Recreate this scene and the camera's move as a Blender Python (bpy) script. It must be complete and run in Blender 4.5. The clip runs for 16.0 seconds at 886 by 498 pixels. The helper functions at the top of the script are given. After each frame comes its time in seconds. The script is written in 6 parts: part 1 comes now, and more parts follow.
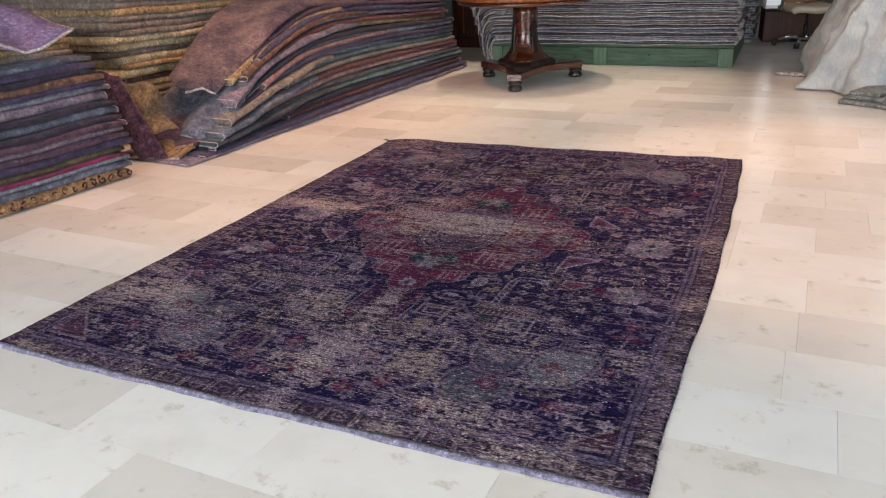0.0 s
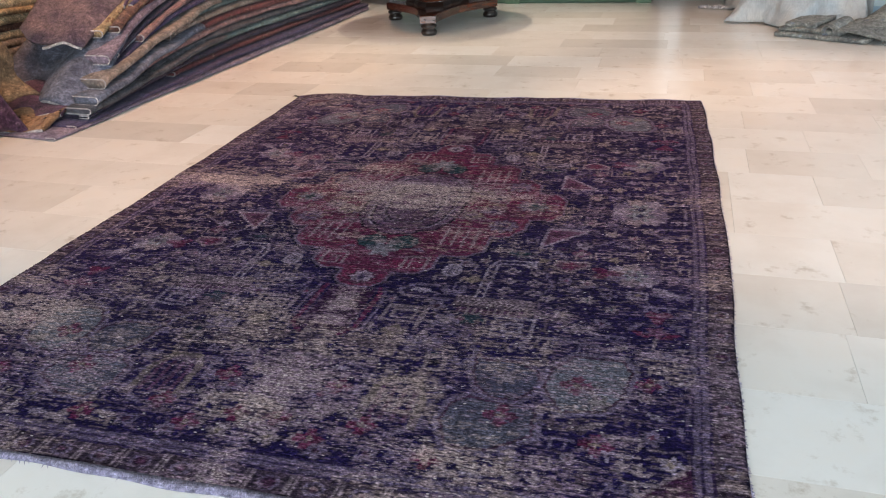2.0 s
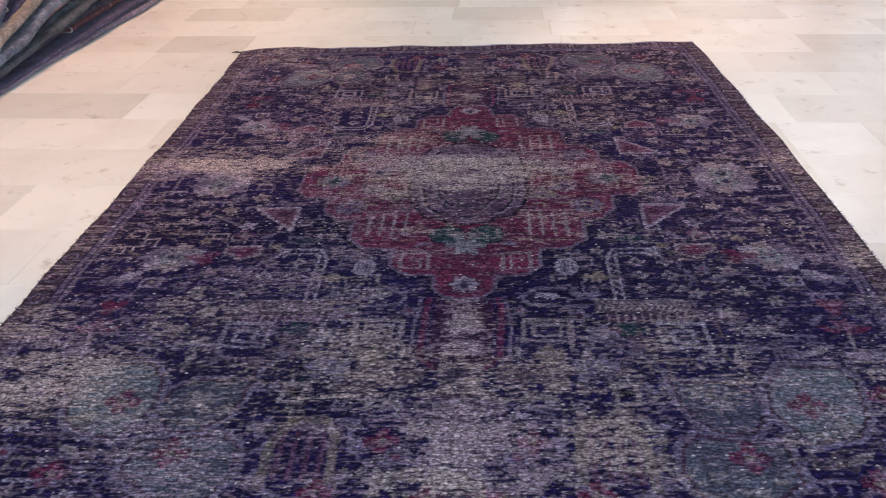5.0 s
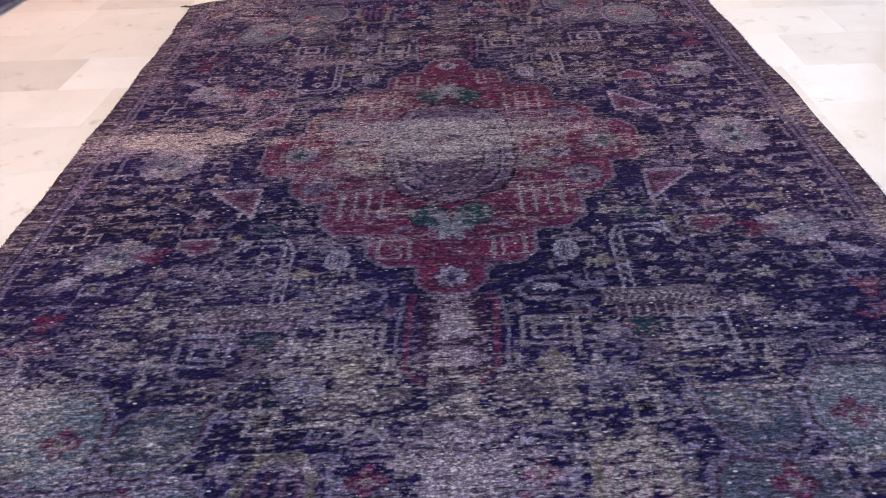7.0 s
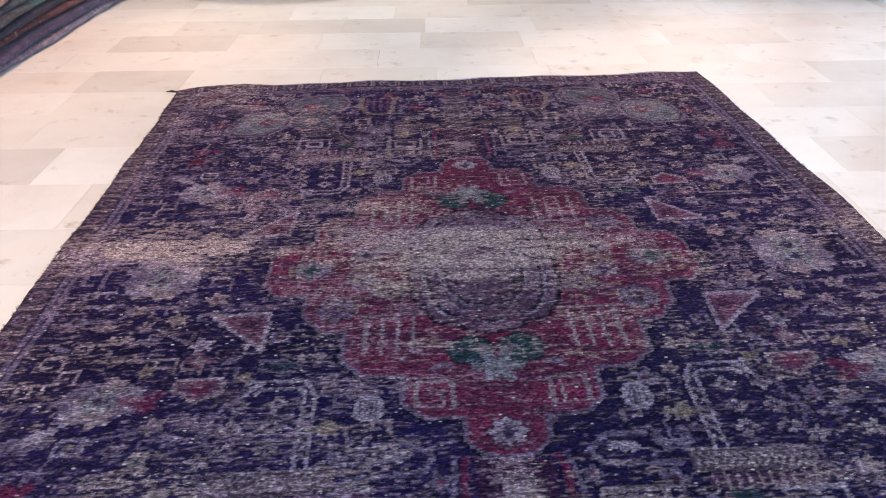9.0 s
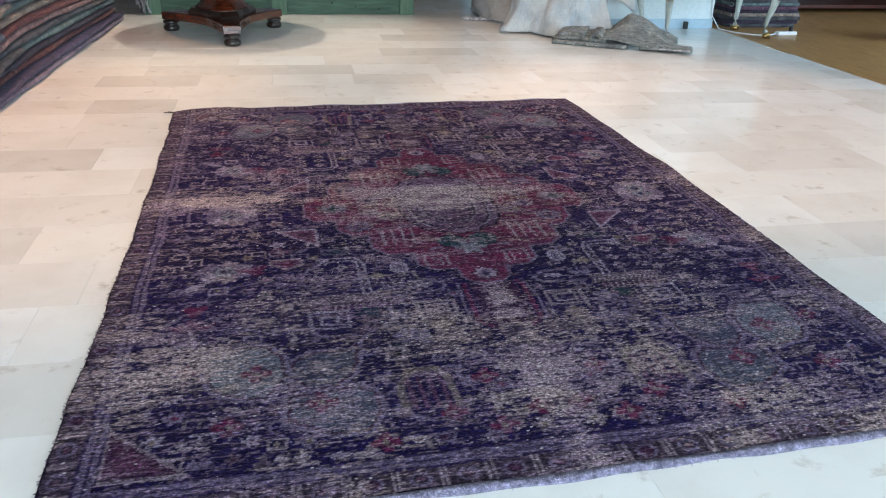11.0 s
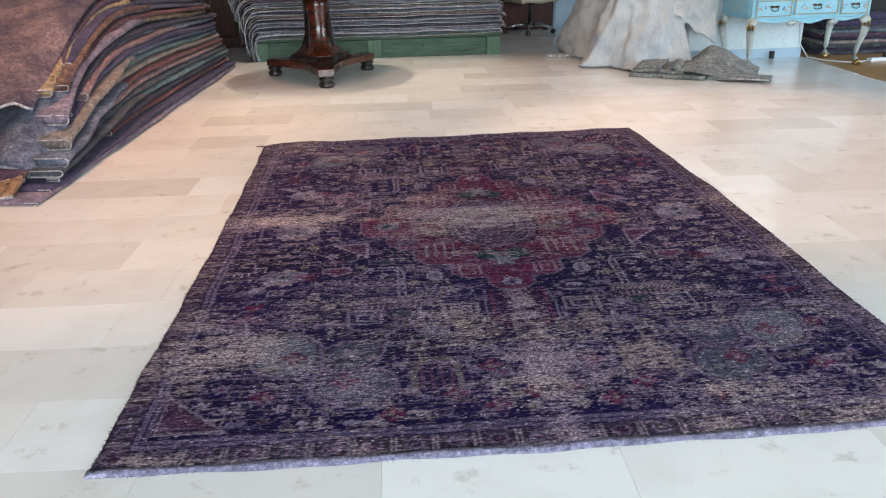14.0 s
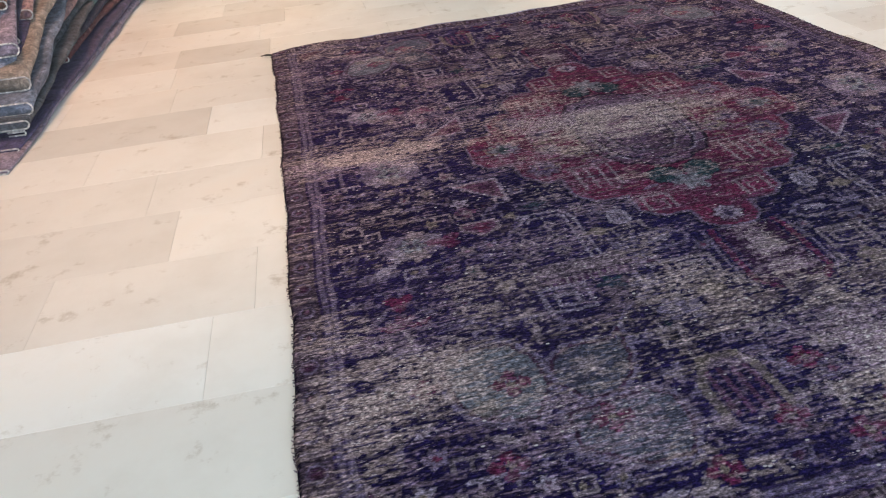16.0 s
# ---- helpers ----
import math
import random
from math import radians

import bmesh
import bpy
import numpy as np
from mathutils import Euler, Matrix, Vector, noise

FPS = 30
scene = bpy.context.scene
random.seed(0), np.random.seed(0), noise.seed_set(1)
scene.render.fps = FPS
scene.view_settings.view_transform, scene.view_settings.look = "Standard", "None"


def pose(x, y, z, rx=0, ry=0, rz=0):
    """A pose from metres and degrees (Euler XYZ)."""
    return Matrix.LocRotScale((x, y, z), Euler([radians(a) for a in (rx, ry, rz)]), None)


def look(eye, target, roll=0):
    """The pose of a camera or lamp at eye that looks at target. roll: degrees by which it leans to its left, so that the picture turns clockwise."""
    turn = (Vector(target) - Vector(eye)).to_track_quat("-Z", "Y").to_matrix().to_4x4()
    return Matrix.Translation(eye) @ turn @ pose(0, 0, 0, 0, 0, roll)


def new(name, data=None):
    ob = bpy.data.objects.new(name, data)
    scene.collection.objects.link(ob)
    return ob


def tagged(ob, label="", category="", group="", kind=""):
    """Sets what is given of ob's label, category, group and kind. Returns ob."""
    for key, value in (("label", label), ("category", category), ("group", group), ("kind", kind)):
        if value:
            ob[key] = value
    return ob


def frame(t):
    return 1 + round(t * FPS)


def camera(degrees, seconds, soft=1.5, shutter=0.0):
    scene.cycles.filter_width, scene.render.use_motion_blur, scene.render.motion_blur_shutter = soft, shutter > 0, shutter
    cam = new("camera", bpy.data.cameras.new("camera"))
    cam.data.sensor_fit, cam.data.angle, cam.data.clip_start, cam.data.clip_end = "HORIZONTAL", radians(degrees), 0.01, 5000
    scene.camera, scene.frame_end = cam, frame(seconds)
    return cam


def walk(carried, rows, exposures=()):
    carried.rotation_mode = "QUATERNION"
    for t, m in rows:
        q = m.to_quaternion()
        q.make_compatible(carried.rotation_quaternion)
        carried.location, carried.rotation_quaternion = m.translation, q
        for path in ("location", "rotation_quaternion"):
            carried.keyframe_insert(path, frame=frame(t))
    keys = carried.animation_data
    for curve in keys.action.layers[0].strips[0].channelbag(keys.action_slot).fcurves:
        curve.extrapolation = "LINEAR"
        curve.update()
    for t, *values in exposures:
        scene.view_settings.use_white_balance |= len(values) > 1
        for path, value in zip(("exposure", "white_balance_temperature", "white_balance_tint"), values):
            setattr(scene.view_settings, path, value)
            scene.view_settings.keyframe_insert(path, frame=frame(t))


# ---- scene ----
cam = camera(60.4, 16.0, soft=1.15)
PATH = [
    (0, (2.46, -1.55, 1.268), (1.701, 0.143, 0.52), -2.5),
    (0.5, (2.413, -1.566, 1.243), (1.637, 0.154, 0.578), -4.3),
    (1, (2.337, -1.509, 1.207), (1.613, 0.22, 0.509), -3.5),
    (1.5, (2.187, -1.257, 1.163), (1.542, 0.46, 0.365), -3.0),
    (2, (2.016, -1.073, 1.145), (1.534, 0.658, 0.267), -2.9),
    (2.5, (1.776, -0.954, 1.133), (1.534, 0.816, 0.234), -1.5),
    (3, (1.568, -0.867, 1.113), (1.389, 0.888, 0.173), -1.3),
    (3.5, (1.344, -0.715, 1.102), (1.183, 0.992, 0.073), -1.7),
    (3.7, (1.324, -0.695, 1.089), (1.158, 1.011, 0.058), -1.7),
    (5.8, (1.165, -0.765, 1.161), (1.133, 0.937, 0.112), -1.6),
    (6, (1.18, -0.759, 1.153), (1.128, 0.94, 0.099), -2.4),
    (6.5, (1.226, -0.687, 1.127), (1.128, 0.981, 0.029), -4.2),
    (7, (1.19, -0.469, 1.097), (1.162, 1.155, -0.071), -3.1),
    (7.5, (1.136, -0.222, 1.077), (1.221, 1.378, -0.12), 0.4),
    (8, (1.117, -0.043, 1.058), (1.169, 1.572, -0.121), 0.6),
    (8.2, (1.113, 0.029, 1.042), (1.126, 1.665, -0.108), -0.0),
    (10.3, (0.651, -0.886, 1.142), (1.0, 0.882, 0.275), 0.5),
    (10.5, (0.595, -0.998, 1.139), (0.981, 0.767, 0.281), 1.4),
    (11, (0.511, -1.2, 1.142), (0.943, 0.556, 0.289), 2.1),
    (11.5, (0.561, -1.347, 1.179), (0.908, 0.442, 0.354), 1.4),
    (12, (0.679, -1.461, 1.165), (0.885, 0.358, 0.359), 0.5),
    (12.5, (0.736, -1.509, 1.164), (0.887, 0.323, 0.378), -1.4),
    (13, (0.761, -1.523, 1.152), (0.93, 0.325, 0.406), -1.5),
    (13.5, (0.758, -1.527, 1.157), (0.936, 0.323, 0.42), -1.2),
    (14, (0.739, -1.535, 1.17), (0.885, 0.308, 0.407), -1.3),
    (14.5, (0.674, -1.472, 1.157), (0.789, 0.355, 0.352), 0.1),
    (15, (0.511, -1.306, 1.114), (0.658, 0.509, 0.287), 0.8),
    (15.5, (0.325, -1.06, 1.086), (0.509, 0.696, 0.147), -3.0),
    (16, (0.156, -0.646, 1.058), (0.427, 1.033, 0.006), -6.3),
]
EXPOSURES = [(0.0, -0.31, 6750, 14), (2.0, -0.28, 6350, 10), (3.0, -0.2, 5950, 6), (3.5, -0.18, 5850, 7), (6.0, -0.14, 5800, 11), (7.0, 0.06, 5650, 12), (8.0, 0.16, 5550, 13), (8.2, 0.16, 5550, 13),
             (10.3, -0.16, 5600, 3), (11.0, -0.16, 5750, 4), (12.5, -0.19, 6100, 9), (15.0, -0.19, 6100, 9), (16.0, -0.14, 6000, 4)]
walk(cam, [(t, look(eye, target, roll)) for t, eye, target, roll in PATH], EXPOSURES)

# ---------------------------------------------------------------- world, sun, large lights
world = bpy.data.worlds.new("daylight")
scene.world = world
world.use_nodes = True
wn = world.node_tree.nodes
sky = wn.new("ShaderNodeTexSky")
sky.sky_type, sky.sun_disc = "NISHITA", False
sky.sun_elevation, sky.sun_rotation = radians(38), radians(205)
world.node_tree.links.new(sky.outputs[0], wn["Background"].inputs[0])
wn["Background"].inputs[1].default_value = 0.12


def lamp(name, kind, m, energy, color, **settings):
    data = bpy.data.lights.new(name, kind)
    data.energy, data.color = energy, color
    for key, value in settings.items():
        if key == "size":
            data.size = value
        elif key == "size_y":
            data.shape, data.size_y = "RECTANGLE", value
        elif key == "angle":
            data.angle = value
        elif key == "radius":
            data.shadow_soft_size = value
        elif key == "spot":
            data.spot_size, data.spot_blend = value, 0.6
    ob = new(name, data)
    ob.matrix_world = m
    return ob


sun = lamp("sun", "SUN", look((-3, -9, 8), (0, 0, 0)), 1.0, (1.0, 0.95, 0.88), angle=radians(8))
# daylight that comes in through the shop window behind the camera and the side window
lamp("shop_window_daylight", "AREA", look((1.2, -4.9, 1.75), (1.2, 3.0, 0.6)), 560, (0.86, 0.95, 1.0), size=7.6, size_y=2.3)
lamp("side_window_daylight", "AREA", look((8.3, 2.4, 1.7), (3.5, 4.2, 0.6)), 200, (0.74, 0.89, 1.0), size=4.0, size_y=2.0)
# warm lamp added at the rear doorway for the orange streak on the floor
lamp("rear_door_streak_lamp", "AREA", look((2.39, 10.15, 1.3), (2.38, 6.0, 0.3)), 0.35, (1.0, 0.72, 0.46), size=0.45, size_y=2.3)
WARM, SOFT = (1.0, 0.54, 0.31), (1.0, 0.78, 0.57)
# lamps assumed above the warm floor pools; (0.9, 2.3) added to brighten the rug
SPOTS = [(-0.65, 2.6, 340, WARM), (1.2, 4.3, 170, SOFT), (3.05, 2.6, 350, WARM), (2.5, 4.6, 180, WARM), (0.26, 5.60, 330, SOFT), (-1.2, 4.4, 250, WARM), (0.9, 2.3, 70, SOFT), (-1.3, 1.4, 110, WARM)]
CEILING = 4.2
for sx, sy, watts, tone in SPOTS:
    lamp("unseen_ceiling_spot", "SPOT", look((sx, sy, CEILING - 0.24), (sx, sy, 0)), watts, tone, spot=radians(58), radius=0.06)

# ---------------------------------------------------------------- materials


def lin(r, g, b):
    """sRGB 0-255 to linear."""
    return tuple((c / 255 / 12.92 if c / 255 <= 0.04045 else ((c / 255 + 0.055) / 1.055) ** 2.4) for c in (r, g, b))


class Mat:
    def __init__(self, name, rough=0.6, metal=0.0):
        self.m = bpy.data.materials.new(name)
        self.m.use_nodes = True
        self.t = self.m.node_tree
        self.b = self.t.nodes["Principled BSDF"]
        self.b.inputs["Roughness"].default_value = rough
        self.b.inputs["Metallic"].default_value = metal

    def node(self, kind, **inputs):
        n = self.t.nodes.new(kind)
        for k, v in inputs.items():
            n.inputs[k.replace("_", " ")].default_value = v
        return n

    def link(self, a, b):
        self.t.links.new(a, b)

    def coords(self, scale=(1, 1, 1), kind="Object"):
        tc = self.node("ShaderNodeTexCoord")
        mp = self.node("ShaderNodeMapping")
        mp.inputs["Scale"].default_value = scale
        self.link(tc.outputs[kind], mp.inputs[0])
        return mp.outputs[0]

    def noise(self, vec, scale, detail=4, rough=0.6):
        n = self.node("ShaderNodeTexNoise", Scale=scale, Detail=detail, Roughness=rough)
        self.link(vec, n.inputs["Vector"])
        return n.outputs["Fac"]

    def ramp(self, fac, stops):
        n = self.node("ShaderNodeValToRGB")
        e = n.color_ramp.elements
        while len(e) < len(stops):
            e.new(0.5)
        for el, (p, c) in zip(e, stops):
            el.position = p
            el.color = (*c, 1) if len(c) == 3 else c
        self.link(fac, n.inputs[0])
        return n.outputs[0]

    def mix(self, fac, a, b, blend="MIX"):
        n = self.node("ShaderNodeMix")
        n.data_type, n.blend_type = "RGBA", blend
        for s, v in ((0, fac), (6, a), (7, b)):
            if isinstance(v, (int, float)):
                n.inputs[s].default_value = v
            elif isinstance(v, tuple):
                n.inputs[s].default_value = (*v, 1)
            else:
                self.link(v, n.inputs[s])
        return n.outputs[2]

    def color(self, c):
        if isinstance(c, tuple):
            self.b.inputs["Base Color"].default_value = (*c, 1)
        else:
            self.link(c, self.b.inputs["Base Color"])

    def bump(self, height, strength=0.3, distance=0.01):
        n = self.node("ShaderNodeBump", Strength=strength, Distance=distance)
        self.link(height, n.inputs["Height"])
        self.link(n.outputs[0], self.b.inputs["Normal"])

    def rough(self, fac, lo, hi):
        n = self.node("ShaderNodeMapRange", To_Min=lo, To_Max=hi)
        self.link(fac, n.inputs[0])
        self.link(n.outputs[0], self.b.inputs["Roughness"])


G3 = lambda v: (v, v, v)


def fabric(name, a, b, c=None, scale=14.0, pattern=0.0):
    """Worn wool pile: blotches, fine streaks, weave relief."""
    m = Mat(name, 0.95)
    m.b.inputs["Specular IOR Level"].default_value = 0.1
    m.b.inputs["Sheen Weight"].default_value = 0.15
    v = m.coords()
    big = m.noise(v, scale, 5, 0.65)
    col = m.ramp(big, [(0.34, a), (0.66, b)])
    if c:
        vor = m.node("ShaderNodeTexVoronoi", Scale=scale * 1.6)
        m.link(v, vor.inputs["Vector"])
        spots = m.ramp(vor.outputs["Distance"], [(0.22, G3(1.0)), (0.34, G3(0.0))])
        gate = m.ramp(m.noise(v, 9.0, 3), [(0.46, G3(0.0)), (0.58, G3(1.0))])
        col = m.mix(m.mix(1.0, spots, gate, "MULTIPLY"), col, c)
    st = m.noise(m.coords((60, 14, 60)), 9.0, 3, 0.7)
    col = m.mix(0.75, col, m.ramp(st, [(0.3, G3(0.45)), (0.5, G3(1.2)), (0.68, G3(2.3))]), "MULTIPLY")
    speck = m.noise(v, 70.0, 5, 0.78)
    col = m.mix(0.7, col, m.ramp(speck, [(0.34, G3(0.45)), (0.5, G3(1.0)), (0.66, G3(1.9))]), "MULTIPLY")
    worn = m.noise(v, 34.0, 6, 0.8)
    col = m.mix(0.6, col, m.ramp(worn, [(0.36, G3(0.40)), (0.5, G3(1.0)), (0.64, G3(2.0))]), "MULTIPLY")
    m.color(col)
    fine = m.noise(v, 260.0, 2)
    m.bump(m.mix(0.45, fine, big), 0.9, 0.014)
    return m.m


def wood(name, dark, light, grain=(1.5, 18, 18), rough=0.45, gloss=0.0, scale=3.0):
    m = Mat(name, rough)
    v = m.coords(grain)
    n = m.noise(v, scale, 7, 0.62)
    w = m.noise(v, scale * 5, 3, 0.5)
    col = m.ramp(n, [(0.3, dark), (0.7, light)])
    col = m.mix(0.35, col, m.ramp(w, [(0.35, G3(0.55)), (0.65, G3(1.25))]), "MULTIPLY")
    m.color(col)
    m.rough(w, rough * 0.8, min(1, rough * 1.25))
    m.bump(w, 0.12, 0.004)
    m.b.inputs["Coat Weight"].default_value = gloss
    m.b.inputs["Coat Roughness"].default_value = 0.15
    return m.m


def painted(name, base, worn, rough=0.5, scale=6.0, amount=0.35):
    m = Mat(name, rough)
    v = m.coords()
    n = m.noise(v, scale, 6, 0.65)
    f = m.noise(v, scale * 14, 3)
    col = m.ramp(n, [(0.42, base), (0.42 + amount, worn)])
    m.color(m.mix(0.2, col, m.ramp(f, [(0.35, G3(0.7)), (0.65, G3(1.15))]), "MULTIPLY"))
    m.rough(n, rough * 0.8, min(1.0, rough * 1.2))
    m.bump(f, 0.12, 0.003)
    return m.m


def cover(name, a, b, c):
    """Heavy bleached cotton: soft blotches and creases."""
    m = Mat(name, 0.9)
    v = m.coords()
    n = m.noise(v, 4.5, 6, 0.6)
    col = m.ramp(n, [(0.36, a), (0.52, b), (0.68, c)])
    w = m.noise(m.coords((30, 30, 6)), 3.0, 5, 0.6)
    m.color(m.mix(0.35, col, m.ramp(w, [(0.35, G3(0.7)), (0.65, G3(1.15))]), "MULTIPLY"))
    m.bump(m.mix(0.5, n, w), 0.8, 0.04)
    return m.m


def metal(name, c, rough=0.25):
    m = Mat(name, rough, 1.0)
    v = m.coords()
    n = m.noise(v, 40, 4)
    m.color(m.mix(0.3, c, m.ramp(n, [(0.3, G3(0.6)), (0.7, G3(1.1))]), "MULTIPLY"))
    m.rough(n, rough * 0.7, rough * 1.5)
    return m.m


def plastic(name, c, rough=0.4):
    m = Mat(name, rough)
    n = m.noise(m.coords(), 90, 3)
    m.color(m.mix(0.15, c, m.ramp(n, [(0.3, G3(0.7)), (0.7, G3(1.2))]), "MULTIPLY"))
    m.rough(n, rough * 0.85, rough * 1.2)
    return m.m


def marble(name, tones):
    m = Mat(name, 0.22)
    v = m.coords(kind="Object")
    geo = m.node("ShaderNodeNewGeometry")
    info = m.node("ShaderNodeObjectInfo")
    shift = m.node("ShaderNodeVectorMath")
    shift.operation = "MULTIPLY_ADD"
    rnd = m.node("ShaderNodeCombineXYZ")
    m.link(info.outputs["Random"], rnd.inputs[0])
    m.link(geo.outputs["Random Per Island"], rnd.inputs[1])
    m.link(rnd.outputs[0], shift.inputs[0])
    shift.inputs[1].default_value = (37, 53, 11)
    m.link(v, shift.inputs[2])
    vec = shift.outputs[0]
    cloud = m.noise(vec, 3.2, 7, 0.62)
    vein = m.noise(vec, 9.0, 8, 0.7)
    add = m.node("ShaderNodeMath")
    add.operation = "FRACT"
    both = m.node("ShaderNodeMath")
    m.link(info.outputs["Random"], both.inputs[0])
    m.link(geo.outputs["Random Per Island"], both.inputs[1])
    m.link(both.outputs[0], add.inputs[0])
    tone = m.ramp(add.outputs[0], [(k / (len(tones) - 1), lin(*c)) for k, c in enumerate(tones)])
    col = m.mix(0.3, tone, m.ramp(cloud, [(0.3, lin(222, 216, 208)), (0.55, G3(1.0)), (0.75, lin(255, 246, 236))]), "MULTIPLY")
    col = m.mix(0.7, col, m.ramp(vein, [(0.28, lin(196, 186, 172)), (0.42, G3(1.0)), (1.0, G3(1.0))]), "MULTIPLY")
    pits = m.noise(vec, 22.0, 5, 0.75)
    col = m.mix(0.45, col, m.ramp(pits, [(0.235, lin(150, 134, 114)), (0.295, G3(1.0)), (1.0, G3(1.0))]), "MULTIPLY")
    m.color(col)
    m.rough(cloud, 0.13, 0.22)
    m.bump(pits, 0.05, 0.002)
    return m.m


def rug_pile():
    """The pattern is dyed into the mesh as a colour per knot; the nodes add weft streaks, worn knots and relief."""
    m = Mat("worn_overdyed_wool", 0.9)
    m.b.inputs["Specular IOR Level"].default_value = 0.06
    at = m.node("ShaderNodeAttribute")
    at.attribute_name = "dye"
    wear = m.node("ShaderNodeAttribute")
    wear.attribute_name = "wear"
    streak = m.noise(m.coords((17, 58, 1)), 3.0, 5, 0.72)
    knots = m.noise(m.coords((90, 170, 1)), 1.2, 4, 0.75)
    weft = m.noise(m.coords((15, 78, 1)), 2.0, 6, 0.8)
    col = m.mix(1.0, at.outputs["Color"], m.ramp(streak, [(0.34, G3(0.46)), (0.5, G3(0.95)), (0.64, G3(1.7))]), "MULTIPLY")
    col = m.mix(0.9, col, m.ramp(knots, [(0.36, G3(0.20)), (0.5, G3(1.0)), (0.64, G3(2.3))]), "MULTIPLY")
    # bare foundation threads where the pile is gone
    th = m.node("ShaderNodeMath")
    th.operation = "MULTIPLY_ADD"
    m.link(wear.outputs["Fac"], th.inputs[0])
    th.inputs[1].default_value = 0.145
    m.link(weft, th.inputs[2])
    bare = m.ramp(th.outputs[0], [(0.615, G3(0.0)), (0.68, G3(1.0))])
    thread = m.ramp(knots, [(0.34, lin(54, 42, 58)), (0.5, lin(128, 112, 118)), (0.62, lin(238, 226, 224))])
    fac = m.node("ShaderNodeMath")
    fac.operation = "MULTIPLY"
    m.link(bare, fac.inputs[0])
    fac.inputs[1].default_value = 0.85
    col = m.mix(fac.outputs[0], col, thread)
    vor = m.node("ShaderNodeTexVoronoi", Scale=1.0)
    m.link(m.coords((26, 52, 1)), vor.inputs["Vector"])
    gate = m.ramp(m.noise(m.coords(), 5.0, 3), [(0.42, G3(0.0)), (0.54, G3(1.0))])
    speck = m.mix(1.0, m.ramp(vor.outputs["Distance"], [(0.08, G3(1.0)), (0.13, G3(0.0))]), gate, "MULTIPLY")
    col = m.mix(speck, col, lin(190, 182, 184))
    m.color(col)
    m.bump(m.mix(0.5, knots, streak), 0.6, 0.004)
    return m.m


M_MARBLE = marble("polished_marble_tile", [(233, 230, 225), (239, 236, 231), (242, 240, 236), (244, 243, 240), (246, 246, 244)])
M_MARBLE_GREY = marble("polished_grey_marble_tile", [(224, 221, 216), (228, 225, 220), (231, 228, 224)])
M_RUG = rug_pile()
M_GROUT = painted("tile_grout", lin(208, 200, 188), lin(220, 212, 200), 0.8, 30)
M_PARQUET = wood("oak_parquet", lin(150, 112, 66), lin(196, 154, 100), (12, 1.2, 12), 0.4, 0.2)
M_WALL = painted("white_wall_plaster", lin(164, 158, 150), lin(180, 174, 166), 0.9, 3)
M_WALL_BLUE = painted("pale_wall_plaster", lin(222, 232, 234), lin(232, 240, 242), 0.9, 3)
M_CEIL = painted("ceiling_paint", lin(176, 172, 166), lin(188, 184, 178), 0.9, 2)
M_SKIRT = painted("skirting_paint", lin(176, 198, 214), lin(198, 214, 226), 0.5, 5)
M_MAHOG = wood("polished_mahogany", lin(38, 14, 7), lin(100, 44, 20), (2, 2, 14), 0.24, 0.7, 2.2)
M_MAHOG_TOP = wood("polished_mahogany_top", lin(86, 40, 18), lin(158, 90, 44), (14, 2, 2), 0.25, 0.7, 2.2)
M_EBONY = wood("ebonised_wood", lin(18, 11, 9), lin(40, 26, 20), (2, 2, 12), 0.3, 0.5)
M_DARKWOOD = wood("dark_walnut", lin(44, 15, 8), lin(92, 38, 20), (12, 12, 1.2), 0.45, 0.1)
M_GREEN = wood("green_stained_pine", lin(46, 72, 58), lin(84, 112, 92), (1.4, 12, 12), 0.6, 0.0, 3.2)
M_GREEN_L = wood("green_stained_pine_post", lin(72, 100, 80), lin(104, 130, 106), (12, 12, 1.4), 0.6, 0.0, 3.2)
M_KNOT = plastic("pine_knot", lin(30, 44, 30), 0.7)
M_DESK = painted("pale_blue_lacquer", lin(142, 196, 214), lin(170, 214, 228), 0.35, 5)
M_GOLD = metal("tarnished_gilding", lin(178, 150, 98), 0.38)
M_TRACERY = wood("pale_walnut_tracery", lin(104, 66, 40), lin(160, 110, 70), (12, 12, 1.2), 0.4, 0.2)
M_SMOKE = plastic("smoky_panel", lin(92, 102, 104), 0.25)
M_BRASS = metal("dark_brass", lin(86, 76, 60), 0.35)
M_SILVER = painted("silvered_gesso", lin(176, 184, 180), lin(206, 208, 198), 0.4, 30)
M_CHROME = metal("brushed_chrome", lin(196, 196, 198), 0.22)
M_BLACK = plastic("black_plastic", lin(22, 22, 24), 0.4)
M_WHITEP = plastic("white_plastic", lin(228, 230, 234), 0.35)
M_LEATHER = painted("cream_leather", lin(206, 188, 164), lin(222, 208, 188), 0.45, 9)
M_BACKREST = painted("brown_leather", lin(140, 100, 78), lin(168, 128, 104), 0.45, 9)
M_SELV = fabric("lilac_selvedge", lin(104, 100, 124), lin(138, 134, 156), None, 60)
M_FRINGE = fabric("pale_wool_fringe", lin(148, 144, 148), lin(188, 184, 184), None, 80)

# ---------------------------------------------------------------- mesh helpers


def part(name, bm, material, parent=None, label="", smooth=False):
    me = bpy.data.meshes.new(name)
    bm.to_mesh(me)
    bm.free()
    me.materials.append(material)
    if smooth:
        me.shade_smooth()
    ob = new(name, me)
    if parent is not None:
        ob.parent = parent
    if label:
        ob["label"] = label
    return ob


AREA = Matrix.Identity(4)  # where the part of the shop that is being furnished lies on the plan


def area(x, y, turn=0.0):
    return Matrix.Translation((x, y, 0)) @ Matrix.Rotation(radians(turn), 4, "Z")


